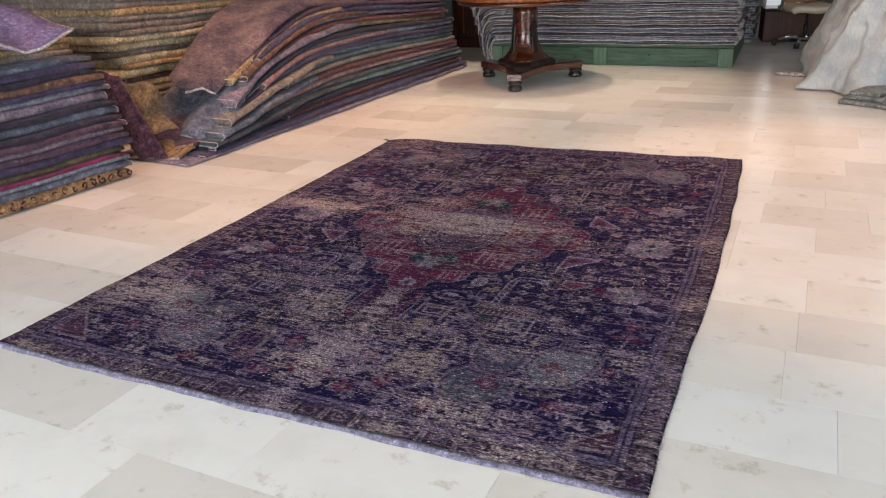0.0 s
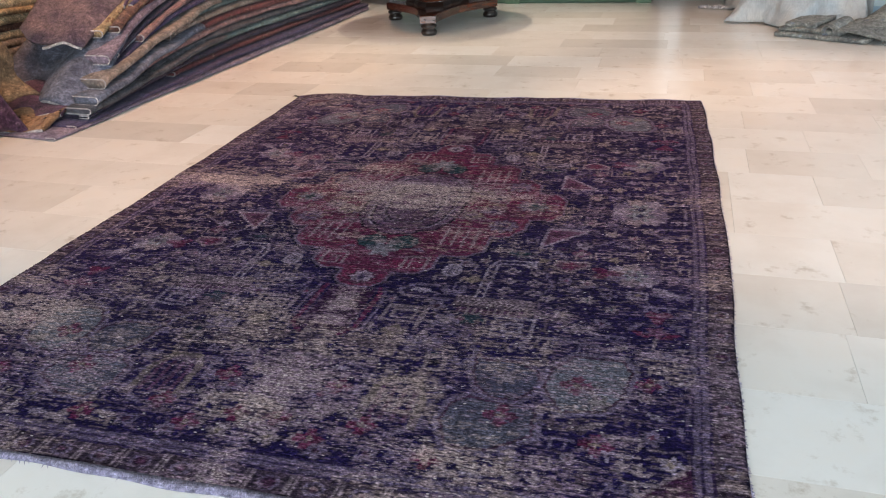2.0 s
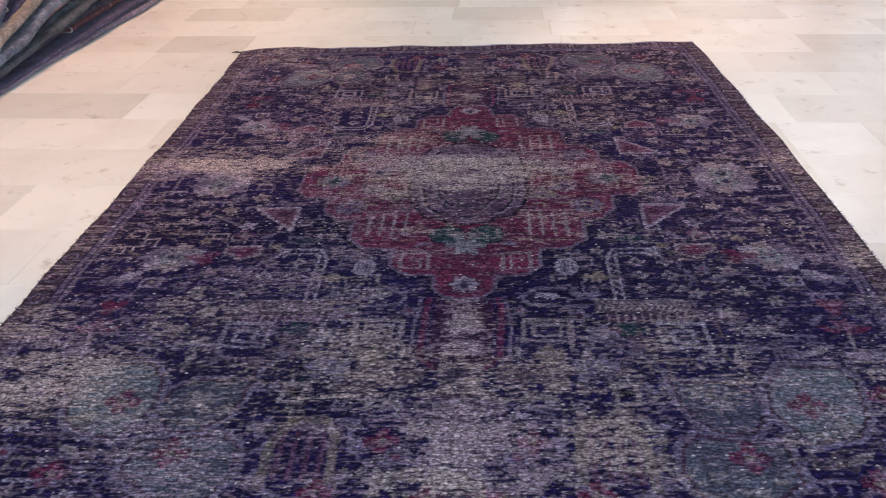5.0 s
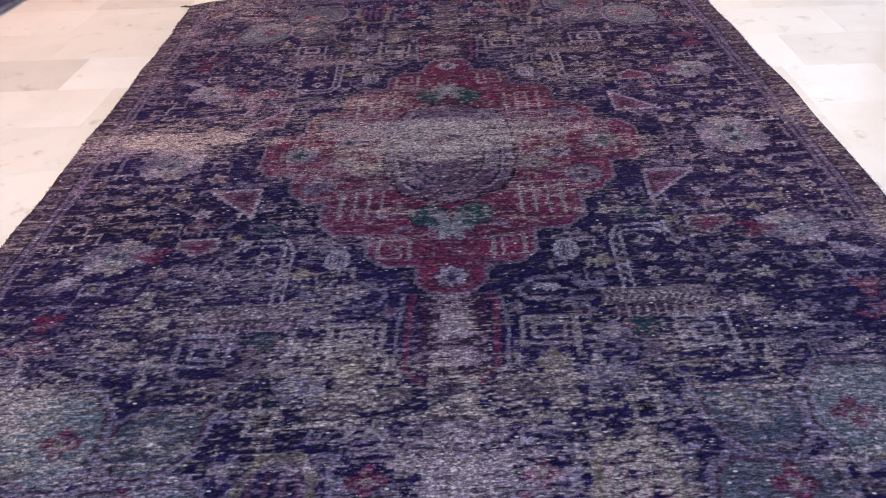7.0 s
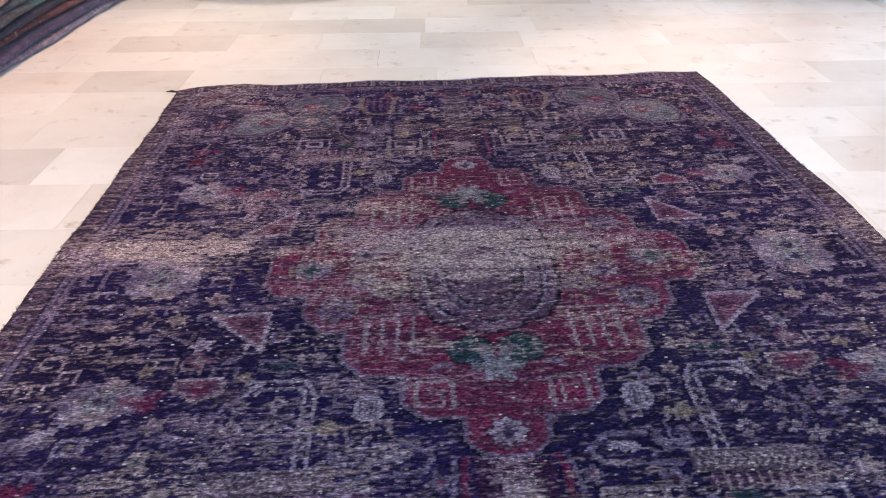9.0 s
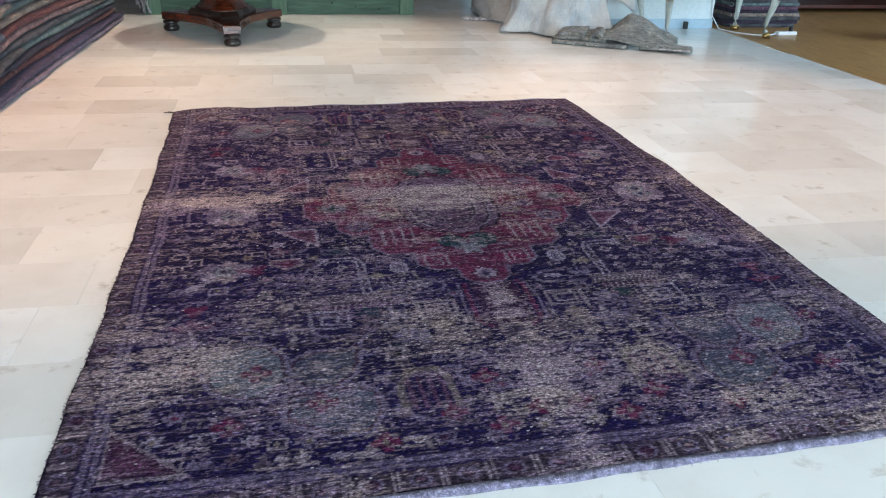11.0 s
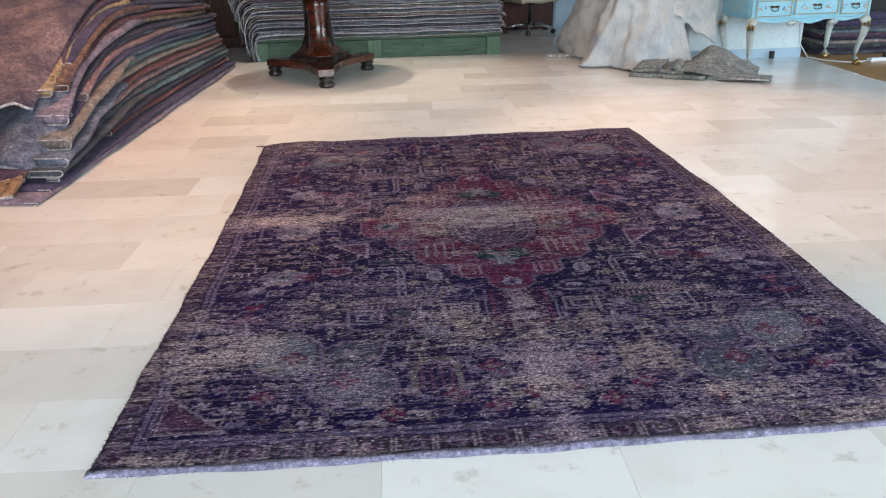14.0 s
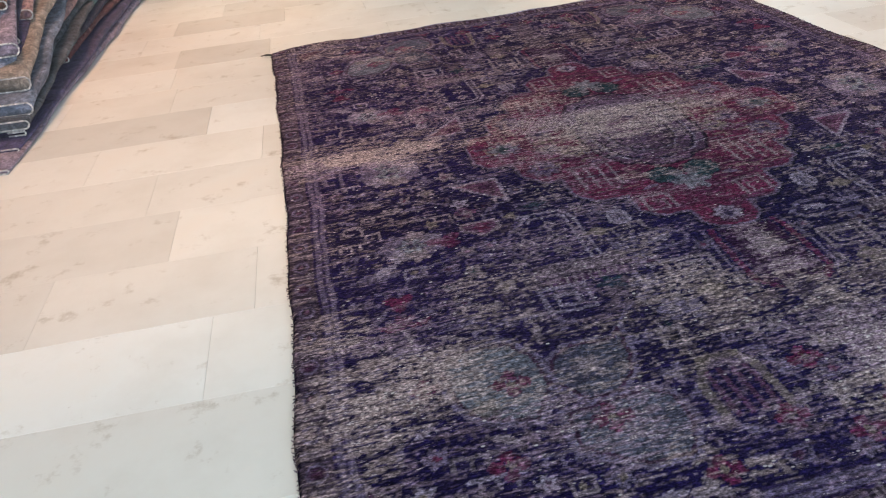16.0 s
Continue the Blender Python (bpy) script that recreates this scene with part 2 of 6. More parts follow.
def empty(name, m, label, category, group="", kind=""):
    ob = new(name)
    ob.matrix_world = AREA @ m
    ob.empty_display_size = 0.1
    return tagged(ob, label, category, group, kind)


def box(bm, x0, y0, z0, x1, y1, z1, bevel=0.0, m=None):
    r = bmesh.ops.create_cube(bm, size=1.0)
    vs = r["verts"]
    for v in vs:
        v.co = Vector(((x0 + x1) / 2 + v.co.x * (x1 - x0), (y0 + y1) / 2 + v.co.y * (y1 - y0), (z0 + z1) / 2 + v.co.z * (z1 - z0)))
    if bevel:
        es = list({e for v in vs for e in v.link_edges})
        res = bmesh.ops.bevel(bm, geom=es, offset=bevel, segments=2, affect="EDGES", profile=0.5)
        vs = list({v for f in res["faces"] for v in f.verts} | {v for v in vs if v.is_valid})
    if m is not None:
        for v in vs:
            v.co = m @ v.co
    return bm


def boxed(x0, y0, z0, x1, y1, z1, bevel=0.0, m=None):
    return box(bmesh.new(), x0, y0, z0, x1, y1, z1, bevel, m)


def rings(bm, loops, close=True, cap=True):
    """Skin a list of point loops."""
    vs = [[bm.verts.new(p) for p in loop] for loop in loops]
    n = len(vs[0])
    for a, b in zip(vs, vs[1:]):
        for i in range(n if close else n - 1):
            j = (i + 1) % n
            bm.faces.new((a[i], a[j], b[j], b[i]))
    if cap and close:
        bm.faces.new(list(reversed(vs[0])))
        bm.faces.new(vs[-1])
    bmesh.ops.recalc_face_normals(bm, faces=bm.faces)
    return bm


def lathe(bm, profile, cx=0, cy=0, n=24, m=None):
    loops = [[Vector((cx + r * math.cos(2 * math.pi * i / n), cy + r * math.sin(2 * math.pi * i / n), z)) for i in range(n)] for r, z in profile]
    if m is not None:
        loops = [[m @ p for p in l] for l in loops]
    return rings(bm, loops)


def tube(bm, pts, r, n=6):
    pts = [Vector(p) for p in pts]
    loops = []
    for i, p in enumerate(pts):
        d = (pts[min(i + 1, len(pts) - 1)] - pts[max(i - 1, 0)]).normalized()
        s = d.cross(Vector((0, 0, 1)))
        if s.length < 1e-3:
            s = d.cross(Vector((1, 0, 0)))
        s.normalize()
        u = s.cross(d)
        rr = r[i] if isinstance(r, (list, tuple)) else r
        loops.append([p + rr * (math.cos(2 * math.pi * k / n) * s + math.sin(2 * math.pi * k / n) * u) for k in range(n)])
    return rings(bm, loops)


def sheet(fn, nu, nv, thick):
    """A surface fn(u, v) over the unit square, with thickness."""
    bm = bmesh.new()
    P = [[Vector(fn(i / nu, j / nv)) for j in range(nv + 1)] for i in range(nu + 1)]
    top, low = [], []
    for i in range(nu + 1):
        tr, lr = [], []
        for j in range(nv + 1):
            du = P[min(i + 1, nu)][j] - P[max(i - 1, 0)][j]
            dv = P[i][min(j + 1, nv)] - P[i][max(j - 1, 0)]
            nn = du.cross(dv)
            nn = nn.normalized() if nn.length > 1e-9 else Vector((0, 0, 1))
            tr.append(bm.verts.new(P[i][j] + nn * thick / 2))
            lr.append(bm.verts.new(P[i][j] - nn * thick / 2))
        top.append(tr)
        low.append(lr)
    for i in range(nu):
        for j in range(nv):
            bm.faces.new((top[i][j], top[i + 1][j], top[i + 1][j + 1], top[i][j + 1]))
            bm.faces.new((low[i][j], low[i][j + 1], low[i + 1][j + 1], low[i + 1][j]))
    rim = [(i, 0) for i in range(nu)] + [(nu, j) for j in range(nv)] + [(i, nv) for i in range(nu, 0, -1)] + [(0, j) for j in range(nv, 0, -1)]
    for (a, b), (c, d) in zip(rim, rim[1:] + rim[:1]):
        bm.faces.new((top[a][b], low[a][b], low[c][d], top[c][d]))
    bmesh.ops.recalc_face_normals(bm, faces=bm.faces)
    return bm


def smooth01(x):
    x = min(1.0, max(0.0, x))
    return x * x * (3 - 2 * x)


def wave(seed, x, amp, f=1.0):
    return amp * (math.sin(x * 1.7 * f + seed * 2.1) + 0.6 * math.sin(x * 3.9 * f + seed * 4.3) + 0.35 * math.sin(x * 8.3 * f + seed * 7.7)) / 1.6


# ---------------------------------------------------------------- the large structure
ROW0, TILE = 0.028, 0.3035
TURN = area(0, 0, -2.0)  # the building stands at a slight angle to the rug
X_WOOD = 4.66
floor = tagged(part("floor", boxed(-3.25, -5.2, -0.12, X_WOOD, 10.28, -0.0045), M_GROUT), "pale marble tiled shop floor with thin joints", "floor", kind="structure")
ground = tagged(part("ground", boxed(-60, -60, -0.3, 60, 60, -0.13), M_GROUT), "grey ground outside the shop", "ground", kind="structure")
wood_floor = tagged(part("wood_floor", boxed(X_WOOD + 0.002, -5.2, -0.12, 9.0, 10.28, -0.012), M_DARKWOOD), "oak plank floor beside the marble tiles", "floor", kind="structure")
tagged(part("wall_west", boxed(-3.45, -5.2, -0.12, -3.25, 10.48, CEILING), M_WALL), "white plaster wall behind the rug piles", "wall", kind="structure")
tagged(part("wall_east", boxed(9.0, -5.2, -0.12, 9.2, 0.2, CEILING), M_WALL), "white plaster wall", "wall", kind="structure")
tagged(part("wall_east", boxed(9.0, 4.6, -0.12, 9.2, 10.48, CEILING), M_WALL), "white plaster wall", "wall", kind="structure")
tagged(part("wall_east", boxed(9.0, 0.2, -0.12, 9.2, 4.6, 0.6), M_WALL), "white plaster wall under the side window", "wall", kind="structure")
tagged(part("wall_east", boxed(9.0, 0.2, 2.7, 9.2, 4.6, CEILING), M_WALL), "white plaster wall over the side window", "wall", kind="structure")
tagged(part("wall_north", boxed(-3.45, 10.28, -0.12, 1.78, 10.48, CEILING), M_WALL), "white plaster rear wall", "wall", kind="structure")
tagged(part("wall_north", boxed(2.30, 10.28, -0.12, 9.2, 10.48, CEILING), M_WALL), "white plaster rear wall", "wall", kind="structure")
tagged(part("wall_north", boxed(1.78, 10.28, 2.5, 2.30, 10.48, CEILING), M_WALL), "white plaster wall over the rear door", "wall", kind="structure")
tagged(part("wall_south", boxed(-3.45, -5.4, -0.12, -2.7, -5.2, CEILING), M_WALL), "white plaster shop front", "wall", kind="structure")
tagged(part("wall_south", boxed(5.1, -5.4, -0.12, 9.2, -5.2, CEILING), M_WALL), "white plaster shop front", "wall", kind="structure")
tagged(part("wall_south", boxed(-2.7, -5.4, -0.12, 5.1, -5.2, 0.5), M_WALL), "low wall under the shop window", "wall", kind="structure")
tagged(part("wall_south", boxed(-2.7, -5.4, 2.95, 5.1, -5.2, CEILING), M_WALL), "lintel over the shop window", "wall", kind="structure")
tagged(part("ceiling", boxed(-3.45, -5.4, CEILING, 9.2, 10.48, CEILING + 0.15), M_CEIL), "plain white ceiling", "ceiling", kind="structure")
for ob in [ob for ob in scene.objects if ob.get("kind") == "structure"]:
    ob.matrix_world = TURN
tagged(part("wall_stub", boxed(3.48, 5.70, 0, 4.83, 5.88, CEILING), M_WALL_BLUE), "pale wall behind the blue dressing table", "wall", kind="structure")
tagged(part("baseboard", boxed(3.48, 5.678, 0, 4.83, 5.698, 0.09, 0.003), M_SKIRT), "pale blue painted skirting board", "baseboard", kind="structure")

# unseen housings, one added for each assumed ceiling lamp
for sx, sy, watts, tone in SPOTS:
    fx = empty("unseen_spotlight", pose(sx, sy, CEILING), "unseen round white ceiling spotlight", "ceiling light", "ceiling spotlights")
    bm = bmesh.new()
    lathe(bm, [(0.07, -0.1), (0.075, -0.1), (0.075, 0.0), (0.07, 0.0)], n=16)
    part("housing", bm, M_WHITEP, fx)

# ---------------------------------------------------------------- the rug in the middle
NL, NR, FR, FL = (0.0, 0.0), (2.282, -0.018), (2.319, 3.11), (0.03, 3.035)


def rug_place(s, t):
    x = (1 - t) * ((1 - s) * NL[0] + s * NR[0]) + t * ((1 - s) * FL[0] + s * FR[0])
    y = (1 - t) * ((1 - s) * NL[1] + s * NR[1]) + t * ((1 - s) * FL[1] + s * FR[1])
    west = 0.016 * np.sin(math.pi * t ** 1.2) + 0.003 * np.sin(t * 31) + 0.002 * np.sin(t * 73)
    east = 0.024 * np.sin(math.pi * np.clip((t - 0.2) / 0.8, 0, 1)) ** 0.7 + 0.008 * np.exp(-((t - 0.40) / 0.05) ** 2) + 0.003 * np.sin(t * 41 + 1)
    far = (0.055 * (1 - np.exp(-s / 0.06)) * (1 - 0.7 * s) + 0.009 * np.sin(s * 21.0 + 0.6) + 0.004 * np.sin(s * 57)) * t ** 8
    near = -0.010 * np.sin(math.pi * s) * (1 - t) ** 8
    return x + (1 - s) ** 3 * west + s ** 3 * east, y + far + near


NS, NT = 620, 860
WIDE, LONG = 2.28, 3.10
S, T = np.meshgrid(np.linspace(0, 1, NS + 1), np.linspace(0, 1, NT + 1))
RX, RY = rug_place(S, T)
GX, GY = (S - 0.5) * WIDE - 0.028, (T - 0.5) * LONG - 0.03


def smooth_noise(fx, fy, seed):
    """Value noise over the rug; fx and fy cells per metre."""
    r = np.random.default_rng(seed)
    w, h = int(fx * 2.6) + 3, int(fy * 3.5) + 3
    g = r.random((h, w))
    px, py = (RX + 0.1) * fx, (RY + 0.1) * fy
    ix, iy = px.astype(int).clip(0, w - 2), py.astype(int).clip(0, h - 2)
    ax, ay = px - ix, py - iy
    ax, ay = ax * ax * (3 - 2 * ax), ay * ay * (3 - 2 * ay)
    return (g[iy, ix] * (1 - ax) + g[iy, ix + 1] * ax) * (1 - ay) + (g[iy + 1, ix] * (1 - ax) + g[iy + 1, ix + 1] * ax) * ay


NAVY, INK, PLUM = lin(19, 11, 62), lin(8, 5, 28), lin(36, 25, 66)
MAUVE, GREY, TAUPE = lin(88, 80, 104), lin(120, 113, 128), lin(116, 105, 108)
RED, ROSE, WINE = lin(88, 13, 54), lin(90, 50, 76), lin(52, 18, 48)
TEAL, SAGE, OCHRE, BROWN = lin(22, 52, 60), lin(98, 108, 114), lin(108, 98, 76), lin(72, 60, 70)

# quarter coordinates, with the unevenness of hand knotting, stepped to the knots
QX = np.abs(GX + 0.006 * (smooth_noise(6, 8, 5) - 0.5)) + 0.007 * (smooth_noise(24, 232, 4) - 0.5)
QY = np.abs(GY + 0.010 * (smooth_noise(5, 6, 6) - 0.5)) + 0.004 * (smooth_noise(90, 90, 8) - 0.5)
QX, QY = (np.round(QX / 0.004) * 0.004).ravel(), (np.round(QY / 0.005) * 0.005).ravel()
dye = np.empty((QX.size, 3))
dye[:] = NAVY


def near_to(x0, x1, y0, y1):
    return np.nonzero((QX > x0) & (QX < x1) & (QY > y0) & (QY < y1))[0]


def tint(k, mask, c, a):
    i = k[mask]
    dye[i] = dye[i] * (1 - a) + np.array(c) * a


def put(mask, c, a=1.0):
    w = (np.asarray(mask, float).ravel() * a)[:, None]
    dye[:] = dye * (1 - w) + np.array(c) * w


def inside(px, py, pts):
    res = np.zeros(px.shape, bool)
    for (x0, y0), (x1, y1) in zip(pts, pts[1:] + pts[:1]):
        if y0 != y1:
            res ^= (py >= min(y0, y1)) & (py < max(y0, y1)) & (px < x0 + (py - y0) / (y1 - y0) * (x1 - x0))
    return res


def fill(pts, c, a=0.9):
    xs, ys = zip(*pts)
    k = near_to(min(xs) - 0.01, max(xs) + 0.01, min(ys) - 0.01, max(ys) + 0.01)
    tint(k, inside(QX[k], QY[k], pts), c, a)


def stroke(pts, w, c, a=0.85, closed=False):
    for (x0, y0), (x1, y1) in zip(pts, pts[1:] + (pts[:1] if closed else [])):
        k = near_to(min(x0, x1) - w, max(x0, x1) + w, min(y0, y1) - w, max(y0, y1) + w)
        px, py = QX[k], QY[k]
        vx, vy = x1 - x0, y1 - y0
        f = (((px - x0) * vx + (py - y0) * vy) / max(vx * vx + vy * vy, 1e-9)).clip(0, 1)
        tint(k, (px - x0 - f * vx) ** 2 + (py - y0 - f * vy) ** 2 < w * w, c, a)


def bloom(x, y, r, lobes, c, a=0.9, depth=0.28, turn=0.0, squash=1.0):
    k = near_to(x - 2 * r, x + 2 * r, y - 2 * r, y + 2 * r)
    dx, dy = QX[k] - x, (QY[k] - y) / squash
    tint(k, np.hypot(dx, dy) < r * (1 + depth * np.cos(lobes * np.arctan2(dy, dx) + turn)), c, a)


def block(x0, x1, y0, y1, c, a=0.9):
    fill([(x0, y0), (x1, y0), (x1, y1), (x0, y1)], c, a)


def frame_of(x0, x1, y0, y1, w, c, a=0.85):
    stroke([(x0, y0), (x1, y0), (x1, y1), (x0, y1)], w, c, a, True)


def flower(x, y, r, c, eye):
    bloom(x, y, r * 1.18, 5, INK, 0.7)
    bloom(x, y, r, 5, c)
    bloom(x, y, r * 0.38, 4, eye)


def four_petals(x, y, r, c):
    for a, b in ((-r, 0), (r, 0), (0, r * 0.9), (0, -r * 0.9)):
        bloom(x + a, y + b, r * 0.62, 5, c, 0.85, 0.15)


def jagged_leaf(x, y, length, turn, c):
    """A serrated leaf: a spine with saw teeth."""
    up, low = [], []
    for k in range(9):
        u = k / 8
        w = length * 0.20 * math.sin(math.pi * min(1, u * 1.05) ** 0.8) * (1.0 if k % 2 else 0.5)
        px, py = length * (u - 0.5), 0.0
        for side, res in ((1, up), (-1, low)):
            qx, qy = px, side * w
            res.append((x + qx * math.cos(turn) - qy * math.sin(turn), y + qx * math.sin(turn) + qy * math.cos(turn)))
    fill(up + low[::-1], c, 0.88)


# abrash: slow changes of the ground's dye
put(np.clip((smooth_noise(1.2, 3.0, 1) - 0.40) * 2.0, 0, 1), INK, 0.55)
put(np.clip((smooth_noise(1.6, 2.2, 3) - 0.50) * 2.4, 0, 1), PLUM, 0.45)

# scattered small flowers, hooks and leaves between the large motifs
BUSY = [(0.275, 0.547, 0.06), (0.66, 0.47, 0.07), (0.82, 0.49, 0.12), (0.45, 0.73, 0.13), (0.91, 0.80, 0.12), (0.95, 0.61, 0.08), (0.74, 1.08, 0.15), (0.55, 1.10, 0.12),
        (0.55, 1.27, 0.12), (0.20, 0.83, 0.08), (0.53, 0.85, 0.08), (0.59, 0.25, 0.09), (0.46, 0.55, 0.11), (0.20, 0.69, 0.07), (0.31, 1.2, 0.08), (0.2, 0.98, 0.08), (0.84, 0.02, 0.14)]
mot = random.Random(11)
taken = []
for k in range(3000):
    x, y = mot.uniform(0.0, 1.02), mot.uniform(0.02, 1.44)
    if x / 0.66 + y / 0.78 < 1.08 or (x < 0.12 and y < 1.1) or any((x - a) ** 2 + (y - b) ** 2 < r * r for a, b, r in BUSY) or any((x - a) ** 2 + (y - b) ** 2 < 0.058 ** 2 for a, b in taken):
        continue
    taken.append((x, y))
    r, kind = mot.uniform(0.016, 0.027), mot.randrange(8)
    col = mot.choice([MAUVE, GREY, MAUVE, TAUPE, TAUPE, BROWN, MAUVE])
    alt = mot.choice([ROSE, WINE, RED, OCHRE, NAVY, NAVY, TEAL])
    if kind < 2:
        flower(x, y, r, col, alt)
    elif kind == 2:
        frame_of(x - r, x + r, y - r * 0.8, y + r * 0.8, 0.0045, col)
        bloom(x, y, r * 0.4, 4, alt)
    elif kind == 3:
        jagged_leaf(x, y, r * 3.2, mot.choice([0.0, 0.5, -0.5, 1.5]), col)
    elif kind == 4:
        stroke([(x - r, y + r), (x - r, y - r), (x + r, y - r), (x + r, y + r * 0.3), (x, y + r * 0.3)], 0.0048, col)
    elif kind == 5:
        bloom(x - r * 0.9, y, r * 0.6, 4, col)
        bloom(x + r * 0.9, y, r * 0.6, 4, col)
        stroke([(x - 2 * r, y + r), (x, y + r * 0.7), (x + 2 * r, y + r)], 0.004, col)
    elif kind == 6:
        stroke([(x - 2 * r, y), (x + 2 * r, y)], 0.0045, col)
        for q in (-1.2, 0, 1.2):
            stroke([(x + q * r, y), (x + q * r, y + r)], 0.0045, col)
    else:
        bloom(x, y, r, 3, col, 0.9, 0.5, mot.uniform(0, 6))

# stems that join the motifs
for pts in ([(0.62, 0.62), (0.70, 0.585), (0.80, 0.60), (0.87, 0.64), (0.90, 0.70)], [(0.53, 0.49), (0.57, 0.52), (0.60, 0.60), (0.57, 0.66)], [(0.66, 0.31), (0.72, 0.29), (0.78, 0.24), (0.86, 0.25)],
            [(0.62, 0.90), (0.70, 0.90), (0.76, 0.87), (0.84, 0.88)], [(0.88, 0.95), (0.93, 0.92), (0.99, 0.95), (1.0, 1.05)], [(0.30, 0.90), (0.36, 0.90), (0.42, 0.93), (0.46, 0.98)], [(0.14, 1.10), (0.20, 1.12), (0.22, 1.2), (0.17, 1.28)]):
    stroke(pts, 0.0042, MAUVE, 0.75)

# triangles beside the medallion
TRI = [(0.53, 0.195), (0.67, 0.195), (0.528, 0.335)]
fill(TRI, ROSE, 0.85)
bloom(0.57, 0.235, 0.022, 5, WINE)
stroke(TRI, 0.0055, GREY, 0.8, True)
# striped oval
bloom(0.275, 0.547, 0.037, 2, GREY, 0.9, 0.16, math.pi, 1.0)
for q in (-0.016, -0.005, 0.006, 0.017):
    stroke([(0.275 + q, 0.525), (0.275 + q, 0.57)], 0.0028, NAVY, 0.8)
# plaited bar over a comb
block(0.33, 0.57, 0.705, 0.762, BROWN)
for q in range(15):
    x = 0.342 + 0.0157 * q
    stroke([(x - 0.006, 0.715), (x + 0.006, 0.733), (x - 0.006, 0.752)], 0.0032, TAUPE, 0.8)
stroke([(0.33, 0.705), (0.57, 0.705)], 0.004, TAUPE)
stroke([(0.33, 0.763), (0.57, 0.763)], 0.003, INK)
block(0.35, 0.56, 0.768, 0.797, ROSE, 0.4)
for q in range(10):
    stroke([(0.36 + 0.021 * q, 0.768), (0.36 + 0.021 * q, 0.797)], 0.0036, TAUPE, 0.8)
# hooked pillar and its rows of small flowers
for off in (0.0, 0.024):
    stroke([(0.386 + off, 0.70), (0.386 + off, 0.505 - off * 0.5), (0.415 + off * 0.5, 0.452 + off), (0.50, 0.452 + off), (0.535 - off, 0.492)], 0.0058, GREY, 0.8)
for q in range(6):
    stroke([(0.39, 0.53 + 0.028 * q), (0.408, 0.543 + 0.028 * q)], 0.004, TAUPE)
for x in (0.545, 0.465):
    for y in (0.525, 0.588, 0.648):
        four_petals(x, y, 0.015, TAUPE)
        bloom(x, y, 0.007, 4, NAVY)
bloom(0.355, 0.60, 0.036, 4, OCHRE, 0.85, 0.2, 0.0, 0.5)
stroke([(0.31, 0.625), (0.31, 0.685), (0.345, 0.685), (0.345, 0.65), (0.328, 0.65)], 0.0052, MAUVE)
stroke([(0.30, 0.50), (0.345, 0.50), (0.345, 0.54), (0.315, 0.54)], 0.0048, MAUVE, 0.8)
# curled leaf over the square, and the squares
stroke([(0.26, 0.655), (0.185, 0.655), (0.150, 0.69), (0.165, 0.725), (0.26, 0.735), (0.31, 0.735)], 0.0065, MAUVE)
jagged_leaf(0.225, 0.69, 0.085, 0.2, GREY)
jagged_leaf(0.285, 0.665, 0.06, 1.2, MAUVE)
frame_of(0.148, 0.262, 0.79, 0.872, 0.0062, TAUPE, 0.75)
frame_of(0.172, 0.238, 0.81, 0.852, 0.0052, TAUPE, 0.8)
block(0.188, 0.222, 0.82, 0.842, NAVY)
frame_of(0.474, 0.584, 0.805, 0.897, 0.0058, GREY, 0.7)
block(0.482, 0.576, 0.813, 0.889, NAVY)
frame_of(0.505, 0.553, 0.835, 0.876, 0.0058, GREY, 0.8)
for y in (0.85, 0.962):
    flower(0.335 - 0.15 * (y - 0.85), y, 0.036, MAUVE, TAUPE)
bloom(0.41, 0.83, 0.03, 5, TEAL, 0.8)
bloom(0.42, 0.87, 0.026, 5, BROWN, 0.9)
block(0.182, 0.242, 0.905, 1.055, BROWN)
block(0.082, 0.182, 0.98, 1.022, BROWN)
for q in range(5):
    stroke([(0.19, 0.92 + 0.03 * q), (0.234, 0.92 + 0.03 * q)], 0.004, TAUPE, 0.8)
bloom(0.205, 0.925, 0.03, 4, OCHRE, 0.7)
jagged_leaf(0.272, 0.99, 0.11, 1.4, MAUVE)
frame_of(0.34, 0.388, 1.024, 1.082, 0.006, TAUPE, 0.85)
block(0.352, 0.376, 1.038, 1.068, INK)
# domed stalls at the near end
stroke([(0.245, 1.30), (0.247, 1.18), (0.27, 1.14), (0.345, 1.14), (0.376, 1.21), (0.378, 1.32)], 0.010, OCHRE, 0.6)
for q in range(4):
    stroke([(0.268 + 0.028 * q, 1.18), (0.268 + 0.028 * q, 1.30)], 0.007, ROSE, 0.6)
for x, y in ((0.265, 1.335), (0.052, 1.34), (0.44, 1.41), (0.16, 1.40), (0.155, 1.20)):
    four_petals(x, y, 0.022, RED)
    bloom(x, y, 0.009, 4, OCHRE)
# blossoms beside the long edges
for x, y, r in ((0.835, 0.492, 0.062), (0.83, 0.03, 0.07)):
    for q in range(7):
        an = 0.9 * q
        bloom(x + r * math.cos(an), y + r * 0.8 * math.sin(an), r * 0.46, 5, (MAUVE, GREY, TAUPE)[q % 3], 0.9, 0.2)
    bloom(x, y, r * 0.55, 6, SAGE)
    bloom(x, y, r * 0.22, 4, NAVY)
bloom(0.745, 0.495, 0.042, 3, RED, 0.7, 0.4, 0.4, 0.7)
HEX = [(0.588, 0.434), (0.690, 0.434), (0.688, 0.466), (0.632, 0.508), (0.586, 0.474)]
fill(HEX, ROSE, 0.7)
bloom(0.635, 0.462, 0.022, 5, RED)
stroke(HEX, 0.0055, TAUPE, 0.85, True)
four_petals(0.660, 0.366, 0.020, ROSE)
four_petals(0.660, 0.366, 0.011, TAUPE)
